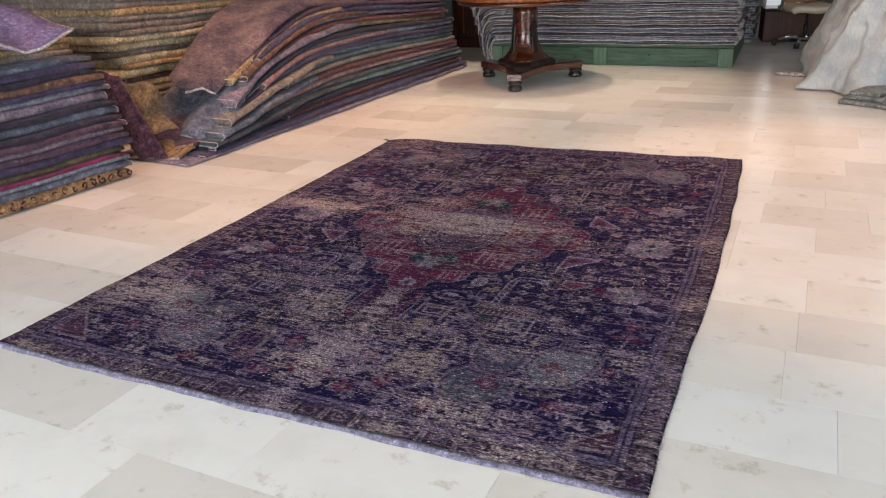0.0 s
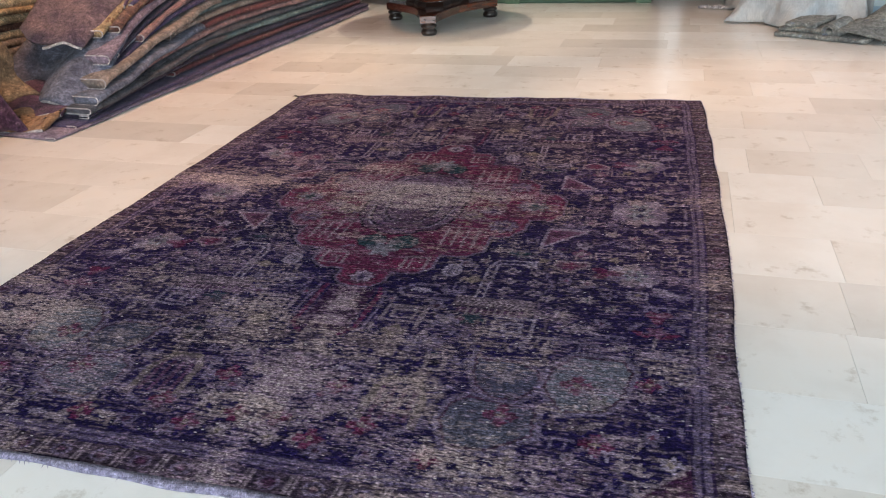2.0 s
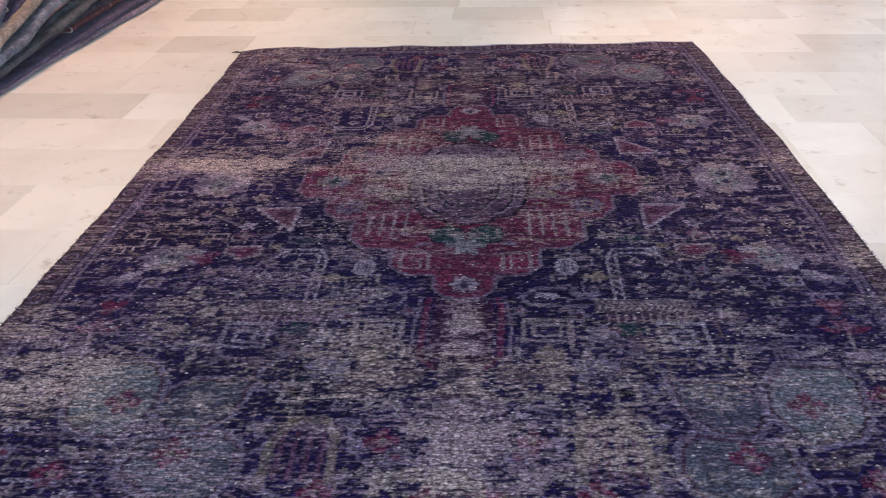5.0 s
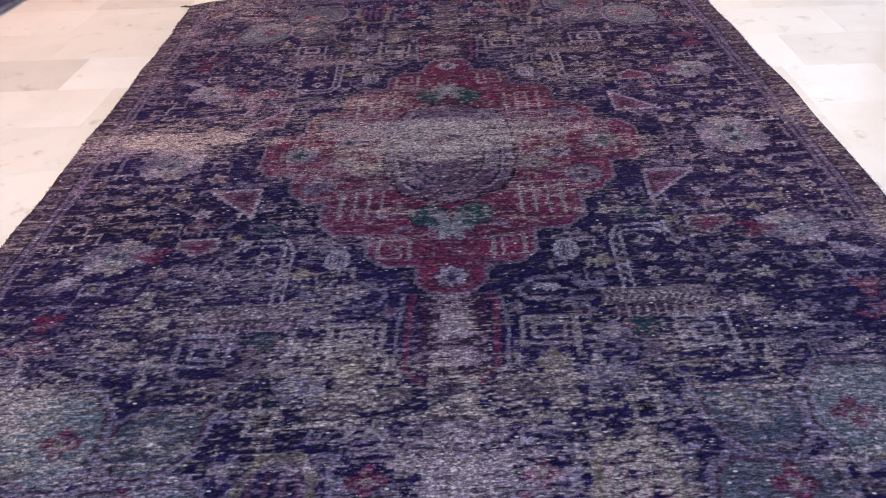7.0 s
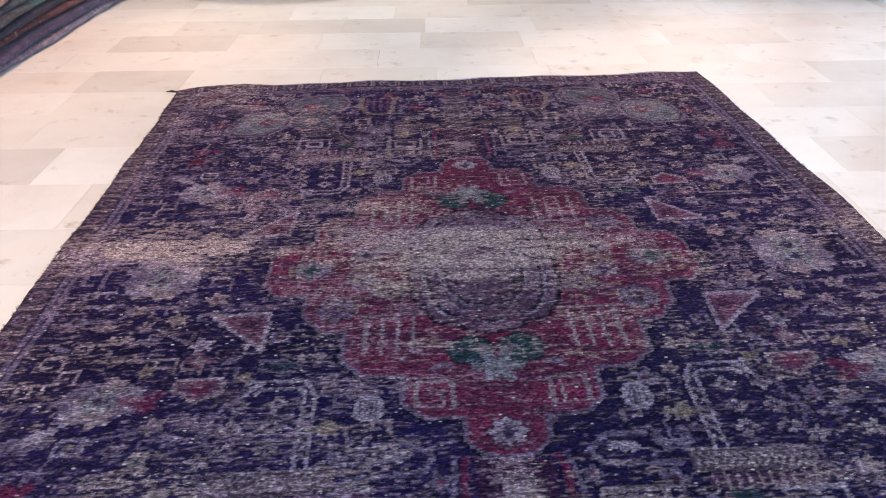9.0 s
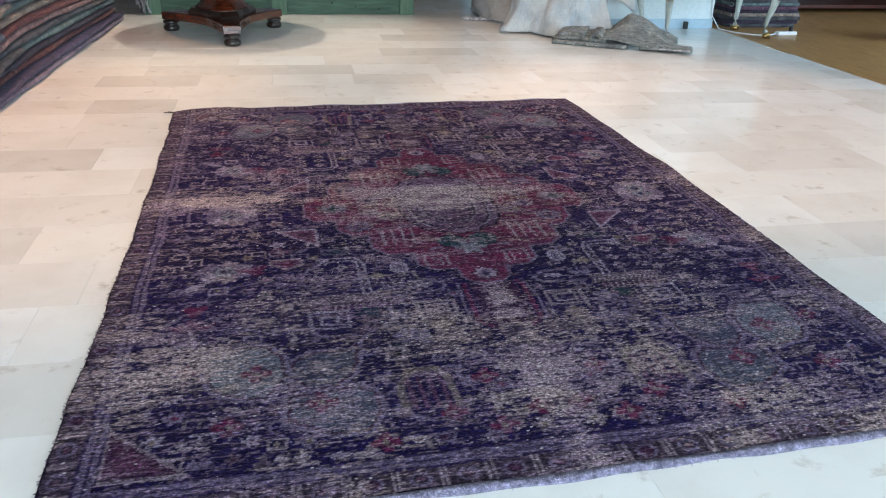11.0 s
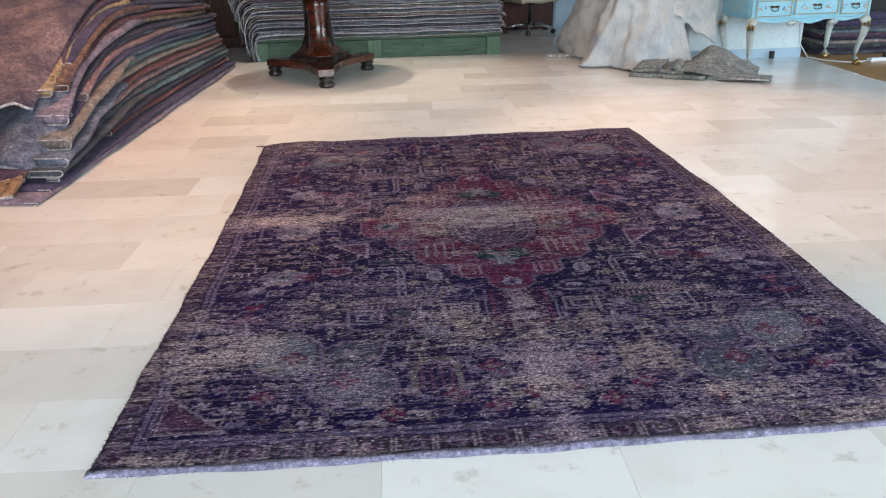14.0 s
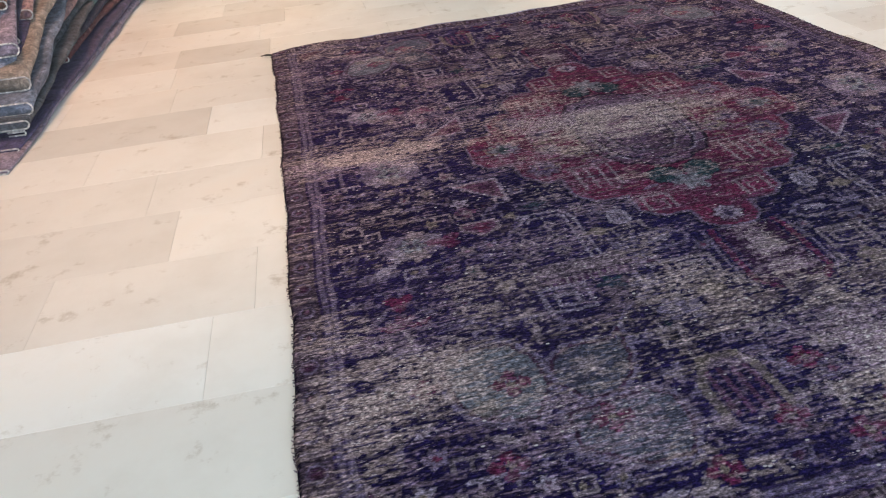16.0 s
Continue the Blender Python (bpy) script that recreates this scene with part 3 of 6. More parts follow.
jagged_leaf(0.473, 0.395, 0.095, 0.0, TEAL)
stroke([(0.44, 0.42), (0.51, 0.42)], 0.004, SAGE, 0.7)
jagged_leaf(0.588, 0.372, 0.06, 0.6, MAUVE)
bloom(0.547, 0.436, 0.017, 3, OCHRE, 0.8)
for dy in (0.0, 0.018):
    stroke([(0.742, 0.340 + dy), (0.850, 0.340 + dy)], 0.0042, TAUPE, 0.85)
bloom(0.767, 0.398, 0.019, 5, OCHRE, 0.8)
jagged_leaf(0.80, 0.286, 0.08, 0.2, MAUVE)
stroke([(0.99, 0.135), (0.90, 0.135), (0.87, 0.165), (0.90, 0.20), (0.99, 0.20)], 0.006, MAUVE, 0.8)
jagged_leaf(0.955, 0.608, 0.15, 0.1, MAUVE)
jagged_leaf(0.93, 0.59, 0.10, 0.5, GREY)
bloom(0.912, 0.73, 0.030, 3, RED, 0.85, 0.35, 1.6)
for sx in (-1, 1):
    jagged_leaf(0.912 + sx * 0.055, 0.785, 0.075, sx * 0.9, MAUVE)
    jagged_leaf(0.912 + sx * 0.04, 0.825, 0.06, -sx * 0.5, RED)
bloom(0.912, 0.812, 0.026, 5, ROSE)
stroke([(0.912, 0.84), (0.905, 0.89), (0.93, 0.93)], 0.005, TAUPE)
# corner pieces: three pale octagons with red flowers
OCTS = ([(0.456, 0.976), (0.481, 1.008), (0.591, 1.012), (0.64, 1.05), (0.65, 1.12), (0.60, 1.19), (0.533, 1.189), (0.482, 1.135), (0.464, 1.079)],
        [(0.435, 1.205), (0.478, 1.174), (0.53, 1.185), (0.66, 1.20), (0.67, 1.30), (0.56, 1.37), (0.462, 1.368), (0.425, 1.28)],
        [(0.65, 1.03), (0.71, 0.955), (0.845, 0.955), (0.870, 1.01), (0.850, 1.13), (0.81, 1.19), (0.70, 1.215), (0.64, 1.12)])
for o, a in zip(OCTS, (0.30, 0.42, 0.66)):
    cx, cy = sum(p[0] for p in o) / len(o), sum(p[1] for p in o) / len(o)
    fill(o, SAGE, a)
    stroke(o, 0.0078, MAUVE, 0.9, True)
    stroke([(cx + (x - cx) * 0.90, cy + (y - cy) * 0.90) for x, y in o], 0.0042, WINE, 0.85, True)
for x, y, r in ((0.728, 1.092, 0.026), (0.572, 1.238, 0.026), (0.795, 1.30, 0.024), (0.90, 1.06, 0.02)):
    four_petals(x, y, r, RED)
    bloom(x, y, 0.009, 4, OCHRE)
bloom(0.56, 1.085, 0.03, 6, TAUPE, 0.7)
bloom(0.79, 1.15, 0.026, 6, OCHRE, 0.5)
# corner triangles
CORN = [(1.05, 1.27), (1.05, 1.445), (0.875, 1.445)]
fill(CORN, WINE)
fill([(1.03, 1.32), (1.03, 1.43), (0.92, 1.43)], ROSE, 0.45)
stroke(CORN, 0.0055, TAUPE, 0.7, True)

# the stepped medallion
MED = [(0.0, 0.70), (0.05, 0.692), (0.08, 0.655), (0.085, 0.59), (0.165, 0.585), (0.207, 0.54), (0.207, 0.45), (0.295, 0.445), (0.343, 0.395),
       (0.345, 0.285), (0.40, 0.28), (0.450, 0.215), (0.455, 0.13), (0.53, 0.125), (0.562, 0.07), (0.562, 0.0)]
k = near_to(-1, 0.6, -1, 0.75)
med = inside(QX[k], QY[k], MED + [(-0.2, 0.0), (-0.2, 0.70)])
stroke(MED, 0.013, INK, 0.8)
tint(k, med, RED, 1.0)
stroke(MED, 0.0058, MAUVE, 0.8)
tint(k, med & (smooth_noise(7, 26, 21).ravel()[k] > 0.55), WINE, 0.45)
stroke([(x * 0.95, y * 0.955) for x, y in MED], 0.003, ROSE, 0.7)
for x in (0.185, 0.222, 0.259, 0.296):
    stroke([(x, 0.235), (x, 0.375)], 0.0044, TAUPE, 0.8)
    for q in range(3):
        stroke([(x - 0.010, 0.265 + 0.036 * q), (x + 0.010, 0.265 + 0.036 * q)], 0.0036, SAGE if q % 2 else TAUPE, 0.7)
stroke([(0.155, 0.40), (0.305, 0.40)], 0.0048, OCHRE, 0.8)
stroke([(0.165, 0.222), (0.33, 0.222)], 0.0044, TAUPE, 0.7)
stroke([(0.105, 0.555), (0.105, 0.475), (0.18, 0.475), (0.18, 0.55), (0.125, 0.55), (0.125, 0.50), (0.16, 0.50)], 0.005, TAUPE, 0.8)
jagged_leaf(0.13, 0.425, 0.06, 0.3, MAUVE)
for x, y, r, c in ((0.45, 0.0, 0.045, SAGE), (0.372, 0.192, 0.045, MAUVE), (0.24, 0.11, 0.04, OCHRE), (0.31, 0.06, 0.036, TAUPE), (0.0, 0.632, 0.036, GREY)):
    bloom(x, y, r * 1.2, 8, WINE, 0.8, 0.12)
    bloom(x, y, r, 8, c, 0.8, 0.18)
    bloom(x, y, r * 0.45, 4, TEAL if c is SAGE else PLUM)
rm = random.Random(4)
for q in range(60):
    x, y = rm.uniform(0.18, 0.52), rm.uniform(0.0, 0.22)
    if x / 0.60 + y / 0.5 < 1:
        stroke([(x - 0.018, y), (x + 0.018, y), (x + 0.018, y + rm.uniform(-0.03, 0.03))], 0.0038, rm.choice([TAUPE, OCHRE, ROSE, MAUVE]), 0.75)
bloom(0.058, 0.372, 0.056, 8, INK, 0.7, 0.05)
bloom(0.058, 0.372, 0.050, 8, TEAL, 1.0, 0.05)
bloom(0.0, 0.43, 0.046, 6, SAGE, 0.8)
bloom(0.028, 0.372, 0.02, 5, TAUPE, 0.7)
CORE = [(0.0, 0.312), (0.055, 0.305), (0.085, 0.272), (0.135, 0.262), (0.178, 0.17), (0.192, 0.09), (0.192, 0.0)]
k = near_to(-1, 0.22, -1, 0.33)
core = inside(QX[k], QY[k], CORE + [(-0.2, 0.0), (-0.2, 0.312)])
tint(k, core, MAUVE, 0.62)
tint(k, core & (smooth_noise(9, 14, 22).ravel()[k] > 0.58), WINE, 0.5)
stroke(CORE, 0.0055, INK, 0.85)
stroke([(x * 0.84, y * 0.86) for x, y in CORE], 0.0042, PLUM, 0.85)
stroke([(0.02, 0.22), (0.07, 0.21), (0.07, 0.15), (0.03, 0.15), (0.03, 0.18)], 0.0045, INK, 0.7)
stroke([(0.10, 0.16), (0.14, 0.12), (0.10, 0.07), (0.07, 0.10), (0.10, 0.12)], 0.0042, INK, 0.7)
stroke([(0.0, 0.10), (0.06, 0.05), (0.12, 0.03), (0.15, 0.0)], 0.0042, PLUM, 0.8)
for q in ([(0.0, 0.27), (0.03, 0.25), (0.10, 0.235), (0.135, 0.16), (0.15, 0.06), (0.15, 0.0)], [(0.0, 0.20), (0.05, 0.19), (0.09, 0.13), (0.105, 0.0)], [(0.09, 0.24), (0.12, 0.20), (0.165, 0.19)], [(0.13, 0.14), (0.19, 0.13)]):
    stroke(q, 0.0045, INK, 0.75)
    stroke([(x + 0.009, y + 0.004) for x, y in q], 0.003, GREY, 0.7)
bloom(0.0, 0.0, 0.075, 8, ROSE, 0.6)
bloom(0.0, 0.0, 0.03, 6, TAUPE)
bloom(0.05, 0.26, 0.022, 5, ROSE, 0.6)
# pole between the medallion and the ends
block(-0.02, 0.075, 0.71, 0.96, WINE, 0.65)
stroke([(0.086, 0.70), (0.095, 0.74), (0.095, 0.93), (0.06, 0.97)], 0.0075, RED, 0.7)
stroke([(0.108, 0.71), (0.118, 0.80), (0.118, 0.92), (0.10, 0.95)], 0.0055, MAUVE, 0.85)
block(-0.02, 0.05, 0.97, 1.36, BROWN, 0.5)
for q in range(9):
    stroke([(0.0, 0.74 + 0.07 * q), (0.045, 0.76 + 0.07 * q)], 0.005, TAUPE, 0.6)
bloom(0.0, 0.80, 0.04, 6, TAUPE, 0.8)

# borders: guard stripes and a band of small rosettes
dye = dye.reshape(RX.shape + (3,))


def band(mask, c, a=1.0):
    dye[mask] = dye[mask] * (1 - a) + np.array(c) * a


EW, EE = S * WIDE, (1 - S) * WIDE
EN = np.minimum(T, 1 - T) * LONG
ED = np.minimum(np.minimum(EW, EE), EN) + 0.003 * (smooth_noise(20, 20, 45) - 0.5)
AL = np.where(np.minimum(EW, EE) < EN, T * LONG, S * WIDE)
band(ED < 0.116, PLUM, 0.8)
band((ED < 0.110) & (ED > 0.076), MAUVE, 0.75)
band((ED < 0.096) & (ED > 0.090), PLUM, 0.9)
band(ED < 0.068, lin(58, 46, 60))
u, w2 = (AL % 0.104) - 0.052, ED - 0.036
band((ED < 0.068) & (np.abs(np.hypot(u, w2 * 1.25) - 0.021) < 0.005), MAUVE, 0.8)
band((ED < 0.068) & (np.hypot(u, w2 * 1.25) < 0.009), ROSE, 0.6)
band((ED < 0.068) & (np.hypot(u, w2 * 1.25) < 0.016) & (np.hypot(u, w2 * 1.25) > 0.009), INK, 0.45)
band((ED < 0.068) & (np.abs(np.abs(u) - 0.046) < 0.004), TAUPE, 0.7)
band((ED < 0.068) & (np.abs(np.abs(u) - 0.034) < 0.003 + np.abs(w2) * 0.12), INK, 0.4)
band((ED < 0.068) & (np.floor(AL / 0.104) % 3 == 0) & (np.hypot(u, w2) < 0.018), WINE, 0.7)
band(ED < 0.007, INK)

# worn, faded places with long weft streaks
st = smooth_noise(26, 210, 31) * 0.45 + smooth_noise(95, 250, 32) * 0.55
patch = smooth_noise(3.0, 5.0, 33) * 0.55 + smooth_noise(8.0, 20.0, 34) * 0.45
bare = np.clip(1.0 - RY / 0.95, 0, 1) * 0.38
bare += 0.56 * np.exp(-((GY - 0.125 + 0.01 * GX) / 0.055) ** 2) * np.clip(0.75 - GX / 1.3, 0, 1) * (0.5 + 0.8 * smooth_noise(4, 12, 39))
bare += 0.60 * np.exp(-(GX / 0.06) ** 2) * (GY < -0.70) * (0.5 + smooth_noise(5, 7, 38))
for bx, by, wx, wy, amount in ((-0.68, -1.08, 0.22, 0.20, 0.18), (0.0, 0.02, 0.32, 0.18, 0.50), (-0.85, 0.08, 0.22, 0.14, 0.50), (-0.70, 0.45, 0.25, 0.22, 0.32), (0.95, 0.95, 0.07, 0.22, 0.40), (-0.75, 1.22, 0.30, 0.22, 0.45), (0.62, 1.15, 0.2, 0.12, 0.3), (-0.68, -0.75, 0.14, 0.10, 0.45),
                               (0.62, -0.80, 0.08, 0.07, 0.35), (-0.46, -0.56, 0.12, 0.10, 0.30), (0.30, -1.15, 0.14, 0.20, 0.16), (-0.25, -1.15, 0.18, 0.22, 0.28), (-0.95, -1.0, 0.16, 0.3, 0.25), (0.75, -1.1, 0.16, 0.12, 0.3), (-1.06, 0.0, 0.06, 1.4, 0.25), (1.08, 0.0, 0.05, 1.4, 0.20)):
    bare += amount * np.exp(-((GX - bx) / wx) ** 2 - ((GY - by) / wy) ** 2)
bare += 0.28 * np.exp(-(GX / 0.5) ** 4 - ((GY - 0.05) / 0.42) ** 4)
ragged = smooth_noise(7, 40, 46) * 0.6 + smooth_noise(16, 90, 47) * 0.4
wear = np.clip(bare * (0.1 + 1.7 * ragged) + 1.3 * (patch - 0.5), 0, 0.9)
worn = np.clip((st + 0.30 * wear - 0.60) * 7, 0, 1)
shade = np.where((smooth_noise(5, 9, 35) > 0.5)[..., None], np.array(lin(158, 140, 140)), np.array(lin(132, 113, 130)))
# knots worn away from the motifs, ragged along the weft
lost = np.clip((smooth_noise(18, 50, 48) * 0.5 + smooth_noise(50, 110, 49) * 0.5 - 0.48) * 5, 0, 1)[..., None] * 0.38
dye = dye * (1 - lost) + np.array(lin(38, 29, 58)) * lost
# one bath of purple dye over all the colours
depth = (dye @ np.array((0.3, 0.5, 0.2)))[..., None]
dye = 0.68 * dye + 0.32 * depth * np.array((1.06, 0.80, 1.26))
mixed = (worn * (0.34 + 0.46 * wear))[..., None]
dye = dye * (1 - mixed) + shade * mixed
dye *= (0.62 + 0.90 * smooth_noise(60, 200, 36))[..., None]

# the knotted surface, a little uneven, with turned-down edges
lift = 0.010 + 0.0035 * (smooth_noise(3, 3, 41) - 0.5) + 0.002 * (smooth_noise(60, 160, 42) - 0.5)
lift = lift + 0.012 * np.exp(-((S - 1.0) / 0.05) ** 2 - ((T - 0.58) / 0.06) ** 2) + 0.01 * np.exp(-((S - 0.1) / 0.08) ** 2 - ((T - 1.0) / 0.03) ** 2)
rim = np.clip(ED / 0.006, 0, 1)
lift = lift * (0.35 + 0.65 * rim)
co = np.stack([RX, RY, lift], -1).reshape(-1, 3)
idx = np.arange((NS + 1) * (NT + 1)).reshape(NT + 1, NS + 1)
quads = np.stack([idx[:-1, :-1], idx[:-1, 1:], idx[1:, 1:], idx[1:, :-1]], -1).reshape(-1, 4)
ring_i = np.concatenate([idx[0, :-1], idx[:-1, -1], idx[-1, :0:-1], idx[:0:-1, 0]])
base = len(co)
low = co[ring_i].copy()
low[:, 2] = 0.0
co = np.concatenate([co, low])
nr = len(ring_i)
nxt = np.roll(np.arange(nr), -1)
skirt = np.stack([ring_i, base + np.arange(nr), base + nxt, ring_i[nxt]], -1)
quads = np.concatenate([quads, skirt])
me = bpy.data.meshes.new("knotted_field")
me.vertices.add(len(co))
me.vertices.foreach_set("co", co.astype(np.float32).ravel())
me.loops.add(quads.size)
me.loops.foreach_set("vertex_index", quads.astype(np.int32).ravel())
me.polygons.add(len(quads))
me.polygons.foreach_set("loop_start", np.arange(0, quads.size, 4, dtype=np.int32))
me.update(calc_edges=True)
rgba = np.ones((len(co), 4), np.float32)
rgba[:base, :3] = dye.reshape(-1, 3)
rgba[base:, :3] = dye.reshape(-1, 3)[ring_i]
me.color_attributes.new("dye", "FLOAT_COLOR", "POINT").data.foreach_set("color", rgba.ravel())
wv = np.zeros(len(co), np.float32)
wv[:base] = wear.ravel()
me.attributes.new("wear", "FLOAT", "POINT").data.foreach_set("value", wv)
me.shade_smooth()
me.materials.append(M_RUG)
rug = empty("rug", pose(0, 0, 0), "worn overdyed navy and plum medallion rug lying flat", "rug")
field = new("knotted_field", me)
field.parent = rug


FUZZ = fabric("dark_edge_wool", lin(60, 48, 62), lin(104, 90, 100), None, 40)


def selvedge(t0, t1, name, tufts, seed):
    r = random.Random(seed)
    bm = bmesh.new()
    n = 90
    loops = []
    for i in range(n + 1):
        s = i / n
        xa, ya = rug_place(np.float64(s), np.float64(t0))
        wob = 0.0025 * math.sin(s * 60 + seed) + 0.003 * math.sin(s * 23)
        out = (t1 - t0) * 3.1 + wob
        h = 0.009 + 0.002 * math.sin(s * 37)
        loops.append([Vector((xa, ya + (0.004 if t1 < t0 else -0.004), 0.001)), Vector((xa, ya + out, 0.001)), Vector((xa, ya + out * 0.8, h * 0.9)), Vector((xa, ya + (0.004 if t1 < t0 else -0.004), h + 0.003))])
    rings(bm, loops)
    part(name, bm, M_SELV, rug, "lilac wool end binding", True)
    bm = bmesh.new()
    for i in range(tufts):
        s = r.random()
        xa, ya = rug_place(np.float64(s), np.float64(t0))
        a = r.uniform(-0.6, 0.6)
        ln = r.uniform(0.006, 0.012) * (1 if t1 > t0 else -1)
        p = Vector((xa, ya + (t1 - t0) * 2.2, 0.006))
        tube(bm, [p, p + Vector((math.sin(a) * abs(ln) * 0.5, ln * 0.6, 0.001)), p + Vector((math.sin(a) * abs(ln), ln, -0.003))], [0.0014, 0.0012, 0.0006], 3)
    tagged(part("frayed_thread", bm, M_SELV, rug, "short frayed lilac threads"), kind="stuff")


for side in (0.0, 1.0):
    bm = bmesh.new()
    r = random.Random(20 + int(side))
    for i in range(420):
        xa, ya = rug_place(np.float64(side), np.float64(r.random()))
        o = (1 if side else -1) * r.uniform(0.002, 0.008)
        p = Vector((xa - o * 0.3, ya, 0.004))
        tube(bm, [p, p + Vector((o, r.uniform(-0.006, 0.006), r.uniform(-0.002, 0.003)))], [0.0016, 0.0008], 3)
    tagged(part("edge_fuzz", bm, M_SELV if side else FUZZ, rug, "short worn edge threads"), kind="stuff")


selvedge(0.0, -0.0050, "near_binding", 110, 1)
selvedge(1.0, 1.0022, "far_binding", 120, 2)
bm = bmesh.new()
for i in range(10):
    a = 2.6 + 0.1 * i
    tube(bm, [(0.033, 3.035, 0.008), (0.033 + 0.03 * math.cos(a), 3.035 + 0.012 * math.sin(a), 0.012), (0.033 + 0.055 * math.cos(a), 3.035 + 0.03 * math.sin(a) + 0.004 * i, 0.004)], [0.004, 0.003, 0.001], 4)
part("corner_tassel", bm, M_BLACK, rug, "small black corner tassel")

# ---------------------------------------------------------------- folded rugs
FAB = {}
for nm, a, b, c, sc in [
    ("violet_wool", (44, 37, 60), (76, 66, 94), None, 10), ("plum_wool", (56, 38, 56), (96, 70, 88), (110, 86, 100), 14),
    ("slate_blue_wool", (66, 70, 86), (112, 114, 130), None, 10), ("mauve_wool", (94, 80, 96), (138, 122, 136), None, 8),
    ("brown_patterned_wool", (70, 46, 42), (122, 90, 78), (150, 116, 92), 18), ("magenta_wool", (84, 24, 58), (124, 44, 88), None, 10),
    ("olive_patterned_wool", (58, 52, 44), (98, 88, 70), (52, 42, 38), 18), ("silver_wool", (118, 120, 132), (160, 162, 172), None, 8),
    ("gold_floral_wool", (112, 80, 60), (164, 130, 96), (36, 20, 18), 16), ("beige_wool", (156, 138, 110), (196, 180, 150), None, 8),
    ("tan_patterned_wool", (128, 104, 76), (170, 144, 110), (112, 78, 58), 16), ("teal_wool", (66, 80, 84), (104, 118, 120), None, 9),
    ("brick_red_wool", (70, 36, 42), (104, 60, 62), (128, 106, 98), 24), ("ink_wool", (30, 26, 42), (60, 52, 70), None, 12),
    ("dusty_rose_wool", (104, 76, 80), (146, 116, 114), (112, 88, 100), 12), ("taupe_wool", (104, 92, 86), (144, 130, 122), None, 9),
    ("charcoal_wool", (42, 42, 48), (84, 84, 92), None, 10), ("moss_wool", (84, 92, 60), (128, 134, 92), (104, 86, 60), 12)]:
    FAB[nm] = fabric(nm, lin(*a), lin(*b), lin(*c) if c else None, sc)
WORDS = {k: k.replace("_wool", "").replace("_", " ") for k in FAB}


def slab(bm, stations, frame_at, thick_at, z_at, depth_at, arc=6, back=3):
    """A folded rug: a flat section with a rounded fold in front, swept along stations.
    frame_at(s): point on the fold's front at floor level and the inward unit direction."""
    loops = []
    for s in stations:
        p, inn = frame_at(s)
        p, inn = Vector(p), Vector(inn)
        t, z, d = thick_at(s), z_at(s), depth_at(s)
        r = t / 2
        loop = []
        for k in range(back + 1):
            q = p + inn * (d - (d - r) * k / back)
            loop.append(Vector((q.x, q.y, z)))
        for k in range(1, arc):
            a = math.pi * k / arc
            q = p + inn * (r - r * math.sin(a))
            loop.append(Vector((q.x, q.y, z + r - r * math.cos(a))))
        for k in range(back + 1):
            q = p + inn * (r + (d - r) * k / back)
            loop.append(Vector((q.x, q.y, z + t)))
        loops.append(loop)
    rings(bm, loops)
    return loops


def end_fringe(loop, out, r=0.0035):
    """Pale yarn round the open end of a folded rug: a wavering cord and short threads."""
    bm = bmesh.new()
    k = next(i for i in range(1, len(loop)) if (loop[i] - loop[i - 1]).length < 0.06) - 1
    arc = loop[k:len(loop) - k]
    arc = [arc[0].lerp(loop[k - 1], 0.25)] + arc + [arc[-1].lerp(loop[len(loop) - k], 0.25)] if k > 0 else arc
    pts = [p + out * (0.003 + 0.003 * math.sin(7 * i)) for i, p in enumerate(arc)]
    tube(bm, pts, r, 5)
    return bm




def folded_rug(key, stations, frame_at, thick_at, z_at, depth_at, group, where, ends=(), word="folded"):
    bm = bmesh.new()
    loops = slab(bm, stations, frame_at, thick_at, z_at, depth_at)
    ob = empty("folded_rug", pose(0, 0, 0), f"{word} {WORDS[key]} wool rug {where}", "rug", group)
    part("rug_body", bm, FAB[key], ob, "", True)
    for e in ends:
        loop, nb = (loops[0], loops[1]) if e == 0 else (loops[-1], loops[-2])
        out = (loop[0] - nb[0]).normalized()
        part("fringe", end_fringe(loop, out), M_FRINGE, ob, "pale woollen end fringe", True)
    return ob


def steps_of(a, b, n):
    return [a + (b - a) * i / n for i in range(n + 1)]


# stack of folded rugs close to the camera, on the west side
AREA = area(-0.134, 0.025)
rr = random.Random(3)
keysA = ["gold_floral_wool", "slate_blue_wool", "silver_wool", "magenta_wool", "olive_patterned_wool", "violet_wool", "plum_wool", "mauve_wool", "plum_wool", "ink_wool",
         "slate_blue_wool", "ink_wool", "mauve_wool", "slate_blue_wool", "violet_wool", "brown_patterned_wool", "ink_wool", "violet_wool", "slate_blue_wool", "taupe_wool", "tan_patterned_wool", "tan_patterned_wool"]
thA = [0.075, 0.034, 0.036, 0.020, 0.036, 0.046, 0.036, 0.036, 0.036, 0.036, 0.05, 0.034, 0.06, 0.032, 0.028, 0.04, 0.034, 0.036, 0.03, 0.03, 0.035, 0.035]
z = 0.002
floral = None
